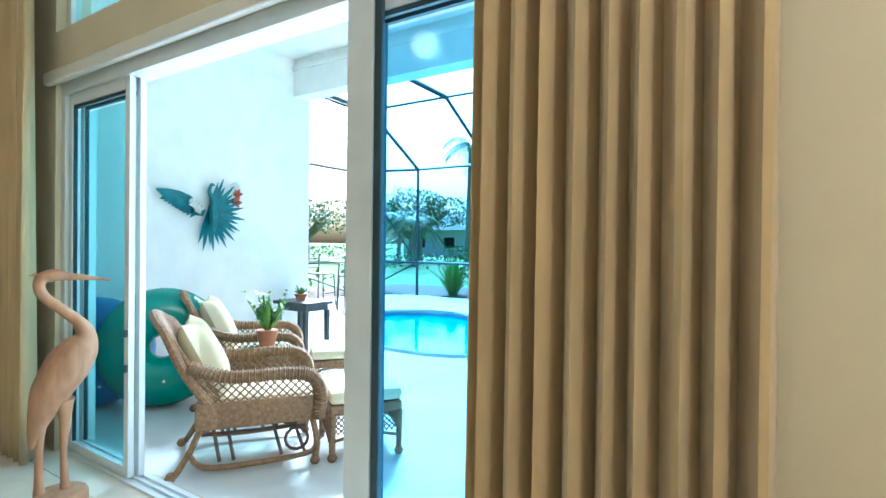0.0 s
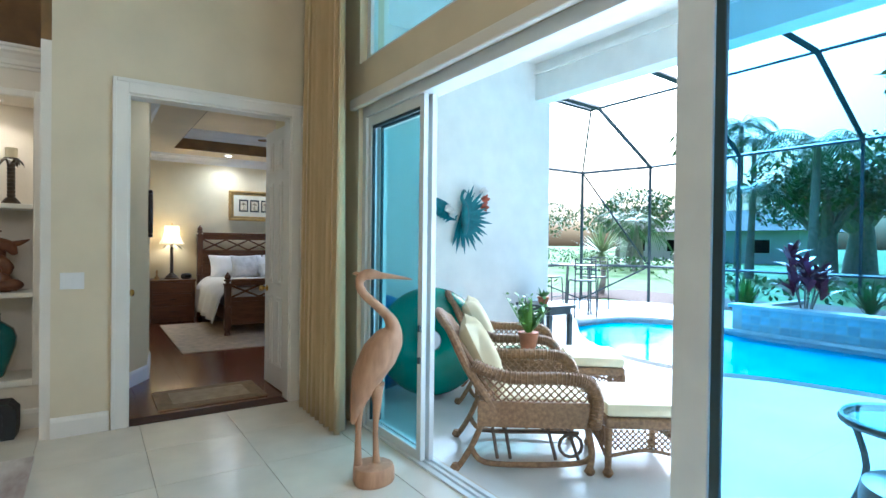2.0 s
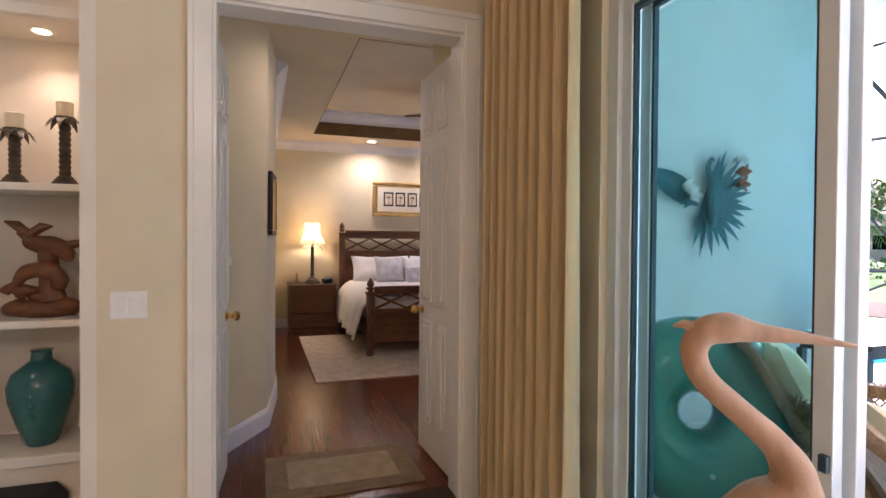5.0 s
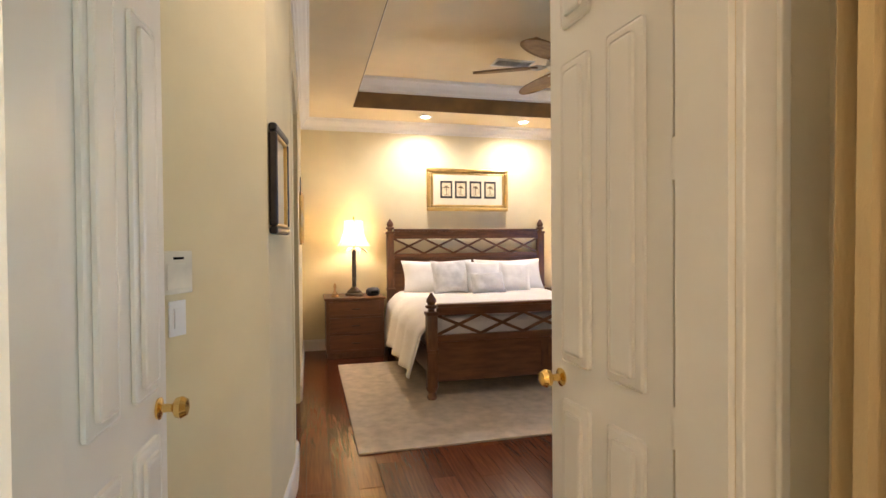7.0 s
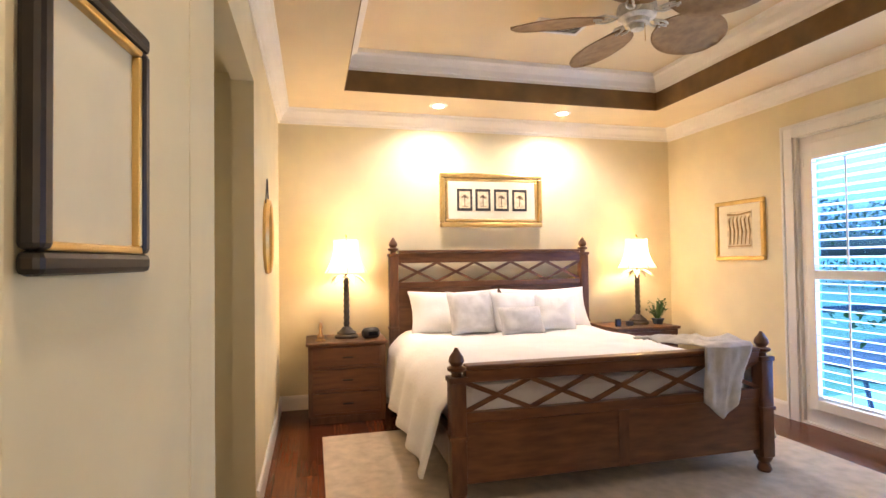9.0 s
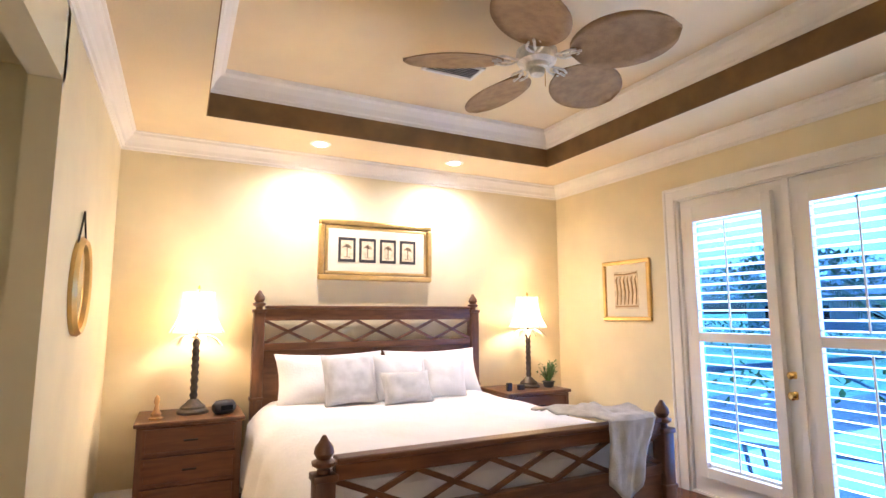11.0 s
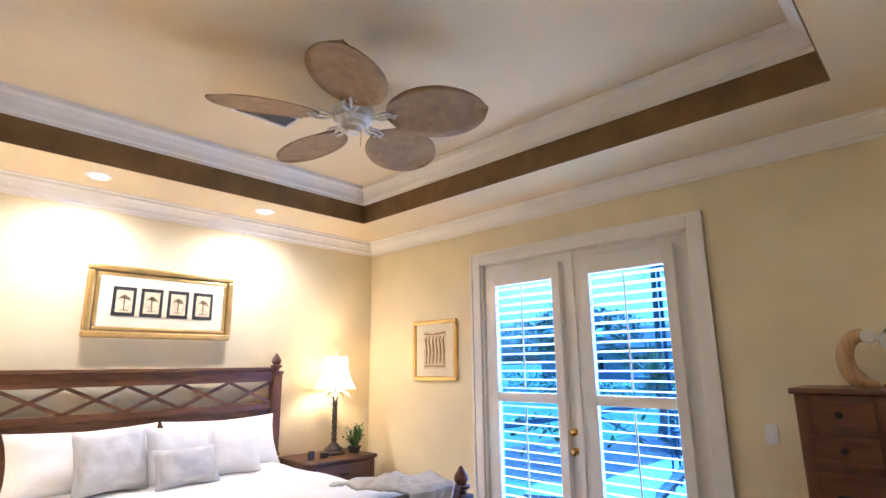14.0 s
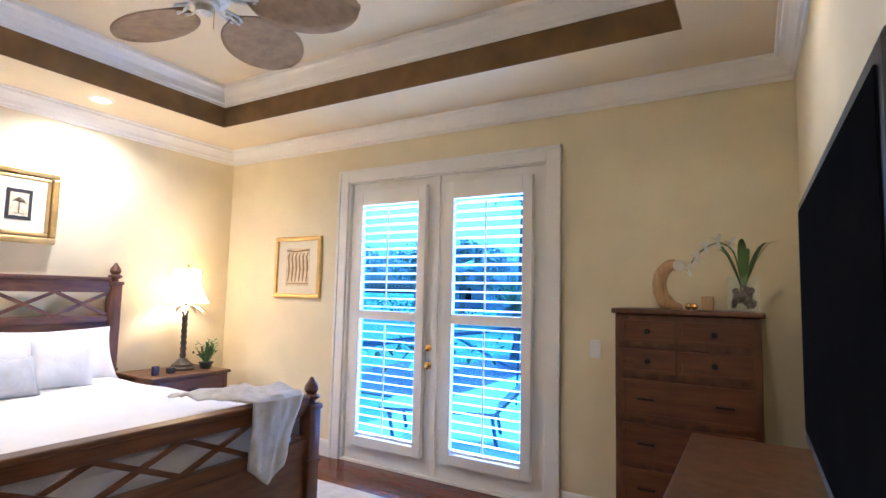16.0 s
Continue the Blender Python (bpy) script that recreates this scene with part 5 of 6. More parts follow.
candlestick(-0.345, 0.27), candlestick(-0.14, 0.34)
def leaper(bm, points, girth, fluke):
    """A leaping form: a body that tapers to a beak at its start and to a spread tail at its end."""
    path = smooth_path(points, 6)
    n = len(path) - 1
    tube(path, [girth * max(0.06, (k / n) ** 0.5 * (1 - k / n) ** 0.75 * 1.75) for k in range(n + 1)], 14, bm)
    end, d = path[-1], (path[-1] - path[-4]).normalized()
    side = Vector((0, d.z, -d.y)).normalized()
    for sg in (1, -1):
        tube([end - d * 0.02, end + d * 0.02 + side * sg * fluke * 0.5, end + d * 0.035 + side * sg * fluke], [0.02, 0.024, 0.005], 8, bm)
    out = Vector((0, -d.z, d.y)).normalized()
    for k, sg, reach in ((n // 2, 1, 1.9), (n // 3, -1, 2.2)):
        p = path[k]
        tube([p, p + out * sg * girth * reach * 0.6 + d * 0.02, p + out * sg * girth * reach + d * 0.05], [0.03, 0.02, 0.004], 8, bm)


bm = bmesh.new()
for p, r in (((0, 0.02, 0.035), 0.085), ((0.01, 0.09, 0.05), 0.07), ((0.0, -0.07, 0.045), 0.07), ((0, 0.02, 0.10), 0.06), ((0.01, -0.06, 0.13), 0.05)):
    bmesh.ops.create_icosphere(bm, subdivisions=3, radius=r, matrix=Matrix.Translation(p) @ Matrix.Diagonal((0.8, 1.25, 0.62, 1)))
leaper(bm, [Vector(p) for p in ((0.01, 0.13, 0.27), (0.01, 0.09, 0.33), (0.0, 0.02, 0.35), (0, -0.045, 0.37), (0, -0.05, 0.42))], 0.062, 0.10)
leaper(bm, [Vector(p) for p in ((0.03, 0.07, 0.13), (0.03, 0.08, 0.19), (0.03, 0.02, 0.235), (0.03, -0.06, 0.21), (0.02, -0.10, 0.14))], 0.06, 0.06)
tube([(0, 0.05, 0.08), (0, 0.03, 0.20), (0, 0.03, 0.33)], [0.06, 0.04, 0.045], 10, bm)
for v in bm.verts:
    v.co += 0.010 * noise.noise_vector(v.co * 22)
bmesh.ops.remove_doubles(bm, verts=bm.verts[:], dist=0.0001)
tagged(obj("carved_sculpture", bm, M_CARVE, True, pose(-6.08, -0.24, 0.98)), "carved red-brown wooden sculpture of leaping forms on a shelf", "sculpture", "", "thing")
vase = tagged(obj("vase", lathe([(0.06, 0), (0.07, 0.01), (0.10, 0.10), (0.135, 0.22), (0.14, 0.29), (0.12, 0.35), (0.07, 0.39), (0.045, 0.41), (0.042, 0.45), (0.05, 0.46), (0.04, 0.462)], 32, (-6.08, -0.24, 0.361)), M_VASE, True), "tall teal glazed ceramic vase in the niche", "vase", "", "thing")
for k in range(3):
    part("boss", lathe([(0.013, 0), (0.01, 0.008), (0.002, 0.012)], 10), M_VASE, vase, smooth=True).matrix_local = pose(-5.944, -0.24 + 0.03 * (k - 1) * (k % 2), 0.53 + 0.045 * k, 0, 90, 0)
nl = thing("downlight", pose(-6.1, -0.24, NZ1), "small recessed niche downlight, lit", "downlight")
part("trim_ring", lathe([(0.038, -0.001), (0.04, -0.006), (0.055, -0.005), (0.058, -0.0005)], 20), M_TRIM, nl, smooth=True)
part("bulb", lathe([(0.037, -0.0075), (0.03, -0.0105)], 20), M_NBULB, nl, "glowing bulb")


# ---- lanai things ----
def weave(bm, corner, u, v, nu, nv, r=0.005):
    """Crossed diagonal canes that fill the patch spanned by u and v."""
    c, u, v = Vector(corner), Vector(u), Vector(v)
    lu, lv = u.length, v.length
    step = lu / nu
    for s in (1, -1):
        k = -lv
        while k < lu:
            pts = []
            a0, a1 = max(k, 0), min(k + lv, lu)
            if a1 - a0 > 0.01:
                for a in (a0, a1):
                    b = (a - k) if s > 0 else lv - (a - k)
                    pts.append(c + u * (a / lu) + v * (b / lv))
                tube(pts, r, 4, bm)
            k += step
    return bm


def wicker_chair(m):
    """Faces +x; seat about 0.4 high, rounded arms and a tall sloping back, on a cane glider frame."""
    ch = thing("wicker_chair", m, "honey-brown wicker lanai chair with pale cushions on a cane glider base", "chair", "lanai chairs")
    bm = boxes((-0.30, 0.36, -0.27, 0.27, 0.30, 0.36), bevel=0.015)
    part("seat", bm, M_WICKER, ch)
    for s in (-1, 1):
        arm = smooth_path([(-0.36, s * 0.31, 0.66), (-0.15, s * 0.345, 0.60), (0.18, s * 0.35, 0.60), (0.33, s * 0.345, 0.57), (0.385, s * 0.335, 0.46), (0.37, s * 0.33, 0.30)], 5)
        a = part("arm", tube(arm, 0.038, 10), M_WICKER, ch, smooth=True)
        n = 44
        bm = bmesh.new()
        for k in range(0, len(arm) - 1):
            p, q = arm[k], arm[k + 1]
            for f in (0.2, 0.7):
                c = p.lerp(q, f)
                d = (q - p).normalized()
                o = d.orthogonal().normalized()
                o2 = d.cross(o)
                tube([c + 0.041 * (math.cos(t) * o + math.sin(t) * o2) for t in [j * math.pi / 4 for j in range(9)]], 0.006, 4, bm)
        part("arm_binding", bm, M_WICKER, a)
        side = part("side_panel", boxes((-0.33, 0.35, s * 0.325 - 0.012, s * 0.325 + 0.012, 0.29, 0.45), bevel=0.008), M_WICKER, ch)
        part("open_weave", weave(bmesh.new(), (-0.33, s * 0.33, 0.45), (0.68, 0, 0), (0, 0, 0.14), 14, 1), M_WICKER, side)
        foot = tube(smooth_path([(-0.30, s * 0.29, 0.30), (-0.36, s * 0.29, 0.16), (-0.44, s * 0.29, 0.03), (-0.47, s * 0.29, 0.02)], 4), 0.019, 8)
        lathe([(0.02, 0), (0.034, 0.02), (0.02, 0.05)], 10, (-0.46, s * 0.29, 0), foot)
        tube(smooth_path([(0.34, s * 0.29, 0.30), (0.37, s * 0.29, 0.15), (0.36, s * 0.29, 0.03), (0.36, s * 0.29, 0.01)], 4), 0.021, 8, foot)
        lathe([(0.02, 0), (0.034, 0.02), (0.02, 0.05)], 10, (0.36, s * 0.29, 0), foot)
        tube(smooth_path([(-0.36, s * 0.29, 0.14), (-0.28, s * 0.29, 0.06), (0.0, s * 0.29, 0.05), (0.30, s * 0.29, 0.07), (0.37, s * 0.29, 0.12)], 4), 0.017, 8, foot)
        part("base_frame", foot, M_WICKER, ch, smooth=True)
        bm = bmesh.new()
        for x0, x1 in ((-0.24, -0.20), (-0.16, -0.12), (0.10, 0.16), (0.22, 0.30)):
            tube([(x0, s * 0.25, 0.30), (x1, s * 0.25, 0.07)], 0.011, 6, bm)
        tube([(-0.3, s * 0.25, 0.24), (0.3, s * 0.25, 0.24)], 0.011, 6, bm)
        tube([(0.25 + 0.07 * math.cos(t), s * 0.25, 0.16 + 0.07 * math.sin(t)) for t in [j * math.pi / 6 for j in range(13)]], 0.011, 6, bm)
        part("glider_link", bm, M_CANE, ch, "dark bent cane links", True)
    bm, rows = bmesh.new(), []
    for i in range(13):
        v = i / 12
        row = []
        for j in range(15):
            u = j / 14 * 2 - 1
            w = 0.31 * (1 - 0.30 * v ** 3)
            top = 0.34 + (0.60 - 0.10 * u * u) * v
            row.append(bm.verts.new((-0.29 - 0.30 * v ** 1.2 + 0.09 * u * u, u * w, top)))
        rows.append(row)
    for p, q in zip(rows, rows[1:]):
        for j in range(14):
            bm.faces.new((p[j], q[j], q[j + 1], p[j + 1]))
    bk = part("backrest", bm, M_WICKER, ch, smooth=True)
    bk.modifiers.new("thickness", "SOLIDIFY").thickness = 0.03
    rim = [(-0.29 + 0.09, -0.31, 0.36), (-0.38, -0.315, 0.62)] + [(-0.59 + 0.09 * u * u, u * 0.218, 0.945 - 0.10 * u * u) for u in (-1, -0.7, -0.35, 0, 0.35, 0.7, 1)] + [(-0.38, 0.315, 0.62), (-0.20, 0.31, 0.36)]
    part("back_rim", tube(smooth_path(rim, 4), 0.027, 8), M_WICKER, bk, smooth=True)
    part("seat_cushion", boxes((-0.26, 0.36, -0.27, 0.27, 0.36, 0.46), bevel=0.035), M_CUSHION, ch, "pale yellow seat cushion", True)
    pm = pillow(Matrix.Identity(4), 0.50, 0.52, 0.19, M_CUSHION, "", "", "")
    pm.name = "back_cushion"
    pm.parent = ch
    pm.matrix_local = pose(-0.30, 0, 0.67, -26, 0, 90)
    for key in ("kind", "category", "group", "label"):
        if key in pm:
            del pm[key]
    tagged(pm, "plump pale yellow back cushion")
    return ch


def ottoman(m):
    o = thing("ottoman", m, "honey-brown wicker ottoman with pale seat cushion", "ottoman", "lanai ottomans")
    part("frame", boxes((-0.24, 0.24, -0.27, 0.27, 0.29, 0.36), bevel=0.02), M_WICKER, o)
    for sx in (-1, 1):
        for sy in (-1, 1):
            part("leg", lathe([(0.02, 0), (0.034, 0.025), (0.02, 0.05), (0.026, 0.3)], 10, (sx * 0.22, sy * 0.25, 0)), M_WICKER, o, smooth=True)
    for s in (-1, 1):
        bm = tube(smooth_path([(-0.22, s * 0.262, 0.13), (0, s * 0.262, 0.17), (0.22, s * 0.262, 0.13)], 4), 0.012, 6)
        weave(bm, (-0.21, s * 0.262, 0.17), (0.42, 0, 0), (0, 0, 0.12), 12, 1)
        part("open_weave", bm, M_WICKER, o)
        bm = tube(smooth_path([(s * 0.235, -0.24, 0.13), (s * 0.235, 0, 0.17), (s * 0.235, 0.24, 0.13)], 4), 0.012, 6)
        weave(bm, (s * 0.235, -0.23, 0.17), (0, 0.46, 0), (0, 0, 0.12), 12, 1)
        part("open_weave", bm, M_WICKER, o)
    part("cushion", boxes((-0.24, 0.24, -0.27, 0.27, 0.36, 0.45), bevel=0.035), M_CUSHION, o, "pale yellow cushion", True)
    return o


Z = -0.03
YAW = 54.0
c1 = wicker_chair(pose(-3.70, 2.76, Z, 0, 0, YAW))
copy_thing(c1, pose(-4.76, 3.56, Z, 0, 0, YAW - 4))
o1 = ottoman(pose(-3.25, 3.28, Z, 0, 0, YAW))
copy_thing(o1, pose(-4.28, 4.10, Z, 0, 0, YAW - 4))
gt = thing("glass_table", pose(-4.20, 3.25, Z), "round glass-topped wicker side table", "table")
part("tabletop", lathe([(0.25, 0.535), (0.255, 0.54), (0.255, 0.548), (0.25, 0.552)], 32), glass("table glass", (0.75, 0.9, 0.88), 0.2), gt, "round glass top")
part("rim", tube([(0.25 * math.cos(t), 0.25 * math.sin(t), 0.52) for t in [j * math.pi / 12 for j in range(25)]], 0.016, 6), M_WICKER, gt)
for k in range(4):
    a = math.pi / 4 + k * math.pi / 2
    part("leg", tube(smooth_path([(0.23 * math.cos(a), 0.23 * math.sin(a), 0.52), (0.15 * math.cos(a), 0.15 * math.sin(a), 0.25), (0.22 * math.cos(a), 0.22 * math.sin(a), 0.0)], 4), 0.014, 6), M_WICKER, gt)
leafy("potted_fern", -4.20, 3.25, Z + 0.553, 0.075, 0.15, M_TERRA, 46, 0.30, 0.028, M_LEAFB, "green fern in a terracotta pot on the glass table", 0.9, 0.75)
st = thing("side_table", pose(-5.78, 5.02, Z), "square dark painted patio side table", "table")
part("tabletop", boxes((-0.30, 0.30, -0.22, 0.22, 0.64, 0.68), bevel=0.006), M_TABLE, st)
part("apron", boxes((-0.25, 0.25, -0.18, 0.18, 0.57, 0.64)), M_TABLE, st)
for sx in (-1, 1):
    for sy in (-1, 1):
        part("leg", boxes((sx * 0.24 - 0.025, sx * 0.24 + 0.025, sy * 0.17 - 0.025, sy * 0.17 + 0.025, 0, 0.57)), M_TABLE, st)
leafy("potted_plant", -5.80, 5.0, Z + 0.68, 0.07, 0.08, M_TERRA, 30, 0.18, 0.03, M_LEAF, "small leafy plant in a clay bowl on the side table", 0.6, 0.9)
gt2 = thing("glass_table", pose(-1.95, 3.75, Z), "dark wicker patio table with a round glass top", "table")
part("tabletop", lathe([(0.30, 0.535), (0.305, 0.54), (0.305, 0.548), (0.30, 0.552)], 32), glass("dark table glass", (0.6, 0.8, 0.82), 0.2), gt2, "round glass top")
part("rim", tube([(0.30 * math.cos(t), 0.30 * math.sin(t), 0.52) for t in [j * math.pi / 12 for j in range(25)]], 0.02, 6), M_CANE, gt2)
for k in range(4):
    a = k * math.pi / 2
    part("leg", tube(smooth_path([(0.28 * math.cos(a), 0.28 * math.sin(a), 0.52), (0.2 * math.cos(a), 0.2 * math.sin(a), 0.25), (0.27 * math.cos(a), 0.27 * math.sin(a), 0.0)], 4), 0.018, 6), M_CANE, gt2)
o3 = tagged(obj("wicker_stool", lathe([(0.22, 0), (0.25, 0.05), (0.26, 0.3), (0.25, 0.36), (0.2, 0.38)], 24, (-1.78, 3.32, Z)), M_CANE, True), "dark wicker drum stool on the lanai", "stool", "", "thing")


def ring_float(name, m, R, r, mat, label):
    bm_ = bmesh.new()
    rings = []
    for i in range(40):
        a = 2 * math.pi * i / 40
        rr = r * (1 - 0.035 * (abs(math.sin(4 * a)) > 0.97))
        rings.append([bm_.verts.new(((R + rr * math.cos(b)) * math.cos(a), (R + rr * math.cos(b)) * math.sin(a), rr * math.sin(b))) for b in [2 * math.pi * j / 18 for j in range(18)]])
    for i in range(40):
        p, q = rings[i], rings[(i + 1) % 40]
        for j in range(18):
            bm_.faces.new((p[j], q[j], q[(j + 1) % 18], p[(j + 1) % 18]))
    ob_ = tagged(obj(name, bm_, mat, True, m), label, "pool float", "pool floats", "thing")
    part("valve", lathe([(0.012, 0), (0.012, 0.02), (0.008, 0.024)], 10), M_SWITCH, ob_, "white valve").matrix_local = pose(R, 0, r * 0.98)
    return ob_


ring_float("pool_ring", pose(-5.22, 2.98, Z + 0.50, 0, 78, -28), 0.295, 0.205, M_TUBE, "large green inflatable pool ring leaning on the wall")
ring_float("pool_ring", pose(-5.62, 2.62, Z + 0.46, 0, 82, -15), 0.28, 0.18, M_TUBEB, "large blue inflatable pool ring behind the green one")

art = thing("wall_art", pose(-6.20, 3.96, 1.70), "teal painted metal palm-leaf and bird wall sculpture", "wall art")
FLAT = Matrix(((0, 0, 1, 0), (1, 0, 0, 0), (0, 1, 0, 0), (0, 0, 0, 1)))


def flat_leaf(bm_, y0, z0, y1, z1, width, lift=0.05):
    """A leaf that lies flat to the wall, from (y0, z0) to (y1, z1)."""
    old = set(bm_.verts)
    blade(bm_, (y0, z0, 0.03), (y1, z1, 0.03 + lift), width, 0.015)
    bmesh.ops.transform(bm_, matrix=FLAT, verts=[v for v in bm_.verts if v not in old])
    return bm_


for k in range(21):
    a = math.radians(-112 + 190 * k / 20)
    l = 0.43 if k % 2 else 0.36
    part("palm_leaf", flat_leaf(bmesh.new(), 0.02, -0.02, 0.02 + l * math.cos(a), -0.02 + l * math.sin(a), 0.055, 0.04 + 0.02 * (k % 3)), M_ARTTEAL, art)
bm = flat_leaf(bmesh.new(), -0.02, -0.02, -0.58, 0.20, 0.2)
for k in range(9):
    flat_leaf(bm, -0.10 - 0.04 * k, 0.02 + 0.015 * k, -0.22 - 0.04 * k, -0.08 + 0.022 * k, 0.05)
part("wing_leaf", bm, M_ARTTEAL, art)
part("bird_body", tube(smooth_path([(0.08, 0.06, -0.22), (0.10, 0.05, -0.05), (0.10, 0.04, 0.12), (0.09, 0.0, 0.22), (0.09, 0.03, 0.30), (0.09, 0.07, 0.28)], 4), [0.02, 0.03, 0.04, 0.045, 0.05, 0.05, 0.048, 0.045, 0.04, 0.032, 0.026, 0.022, 0.02, 0.018, 0.018, 0.018, 0.016, 0.014, 0.010, 0.006, 0.003], 8), M_ARTTEAL, art, "", True)
for y, z, mt, nm in ((-0.20, 0.08, M_ARTWHITE, "white_flower"), (-0.14, 0.02, M_ARTWHITE, "white_flower"), (0.34, 0.22, M_ARTRED, "coral_flower"), (0.33, 0.12, M_ARTRED, "coral_flower"), (0.31, 0.31, M_ARTWHITE, "white_flower")):
    bm = bmesh.new()
    for k in range(5):
        a = 2 * math.pi * k / 5
        flat_leaf(bm, y, z, y + 0.06 * math.cos(a), z + 0.06 * math.sin(a), 0.055, 0.1)
    part(nm, bm, mt, art)
lf = thing("ceiling_fan", pose(-3.25, 3.75, 0), "white ceiling fan on the lanai ceiling, at rest", "fan")
part("downrod", tube([(0, 0, 3.45), (0, 0, 3.749)], 0.014), M_ALU, lf)
part("motor", lathe([(0.03, 3.32), (0.09, 3.34), (0.11, 3.40), (0.08, 3.46), (0.02, 3.47)], 24), M_ALU, lf, "white motor housing", True)
for k in range(5):
    b_l = part("fan_blade", boxes((0.16, 0.62, -0.065, 0.065, -0.004, 0.004), bevel=0.003), M_ALU, lf)
    b_l.matrix_local = pose(0, 0, 3.40, 10, 0, 20 + 72 * k)
    part("bracket", boxes((0.08, 0.2, -0.02, 0.02, -0.012, -0.005)), M_ALU, b_l)

bt = thing("bar_table", pose(-8.7, 8.9, Z), "tall dark metal patio bar table", "table")
part("tabletop", lathe([(0.42, 0.98), (0.42, 1.0)], 24), M_TABLE, bt)
for k in range(4):
    a = k * math.pi / 2
    part("leg", tube([(0.3 * math.cos(a), 0.3 * math.sin(a), 0.98), (0.36 * math.cos(a), 0.36 * math.sin(a), 0)], 0.016, 6), M_TABLE, bt)


def bar_chair(m):
    b = thing("bar_chair", m, "tall dark metal patio bar chair with sling back", "chair", "patio bar chairs")
    part("seat", boxes((-0.2, 0.2, -0.2, 0.2, 0.70, 0.73), bevel=0.008), M_TABLE, b)
    for z_ in (0.85, 0.95, 1.05, 1.14):
        part("back_slat", tube([(-0.205, -0.2, z_), (-0.225, 0, z_), (-0.205, 0.2, z_)], 0.012, 6), M_TABLE, b)
    for sx in (-1, 1):
        for sy in (-1, 1):
            part("leg", tube([(sx * 0.2, sy * 0.2, 1.15 if sx < 0 else 0.7), (sx * 0.24, sy * 0.22, 0)], 0.014, 6), M_TABLE, b)
    part("footrest", tube([(0.22, -0.2, 0.3), (0.22, 0.2, 0.3)], 0.012, 6), M_TABLE, b)
    return b


b1 = bar_chair(pose(-9.35, 8.7, Z, 0, 0, 10))
copy_thing(b1, pose(-8.2, 8.45, Z, 0, 0, 150)), copy_thing(b1, pose(-8.85, 9.6, Z, 0, 0, -80))
lg = thing("sun_lounger", pose(-9.3, 6.6, Z, 0, 0, 20), "dark-framed pool lounger with raised back on the deck", "lounger")
part("seat_sling", boxes((-0.9, 0.3, -0.3, 0.3, 0.30, 0.33)), M_CANE, lg)
part("backrest", boxes((0, 0.75, -0.3, 0.3, 0, 0.03)), M_CANE, lg).matrix_local = pose(0.3, 0, 0.31, 0, -45, 0)
for x in (-0.8, 0.25):
    for y in (-0.27, 0.27):
        part("leg", tube([(x, y, 0.3), (x + 0.05, y, 0)], 0.02, 6), M_TABLE, lg)

# ---- garden ----
def tuft(name, x, y, n, length, width, mat, label, up=0.9, spread=0.8, z=-0.06, cat="plant", group=""):
    bm = bmesh.new()
    for k in range(n):
        a, e = rng.uniform(0, 2 * math.pi), rng.uniform(0.1, 1) * spread
        l = length * rng.uniform(0.65, 1.1)
        r0 = rng.uniform(0, 0.12) * length
        blade(bm, (r0 * math.cos(a), r0 * math.sin(a), 0), (l * e * math.cos(a), l * e * math.sin(a), l * up * (1.1 - 0.6 * e / max(spread, 0.1))), width * rng.uniform(0.7, 1.2), 0.12 * l)
    return tagged(obj(name, bm, mat, True, pose(x, y, z)), label, cat, group, "thing")


tuft("grass_clump", -8.55, 12.9, 260, 1.15, 0.035, M_LEAFB, "bright green strappy grass clump in the mulch bed", 0.95, 0.8, -0.055)
tuft("grass_clump", -7.2, 12.8, 120, 0.8, 0.05, M_LEAFB, "yellow-green spiky grass clump in the mulch bed", 0.95, 0.8, -0.055)
for x in (-4.3, -2.2, -0.6, 1.2):
    tuft("planter_grass", x, 10.9, 110, 0.6, 0.035, M_LEAF, "dark green border grass in the raised planter", 0.9, 0.9, 0.30, "plant", "planter grasses")


def cordyline(x, y, z):
    c = thing("cordyline", pose(x, y, z), "burgundy and pink broad-leaved shrub in the planter", "plant")
    for k in range(6):
        a = k * 1.05
        tx, ty, h = 0.22 * math.cos(a), 0.22 * math.sin(a), 0.5 + 0.16 * (k % 4)
        part("stem", tube([(tx * 0.3, ty * 0.3, 0), (tx, ty, h)], 0.015, 6), M_TRUNK, c)
        bm = bmesh.new()
        for q in range(22):
            b, e = rng.uniform(0, 2 * math.pi), rng.uniform(0.2, 1)
            l = rng.uniform(0.32, 0.5)
            zz = h - 0.3 * rng.random()
            blade(bm, (tx, ty, zz), (tx + l * e * math.cos(b), ty + l * e * math.sin(b), zz + l * (1 - 0.8 * e)), 0.10, 0.05)
        part("leaf_rosette", bm, M_LEAFP, c, "", True)


cordyline(-4.95, 10.2, 0.30)


def yucca(x, y):
    c = thing("yucca", pose(x, y, -0.06), "pale variegated spiky yucca on a short trunk", "plant")
    part("trunk", tube([(0, 0, 0), (0.08, 0.02, 0.5), (0, 0, 1.1)], [0.11, 0.08, 0.07], 10), M_TRUNK, c, smooth=True)
    bm = bmesh.new()
    for k in range(150):
        v = Vector((rng.gauss(0, 1), rng.gauss(0, 1), rng.gauss(0.25, 0.8))).normalized()
        blade(bm, (0, 0, 1.25), Vector((0, 0, 1.25)) + v * rng.uniform(0.75, 1.05), 0.055, 0.0, 3)
    part("crown", bm, M_LEAFV, c)


yucca(-11.6, 13.2)


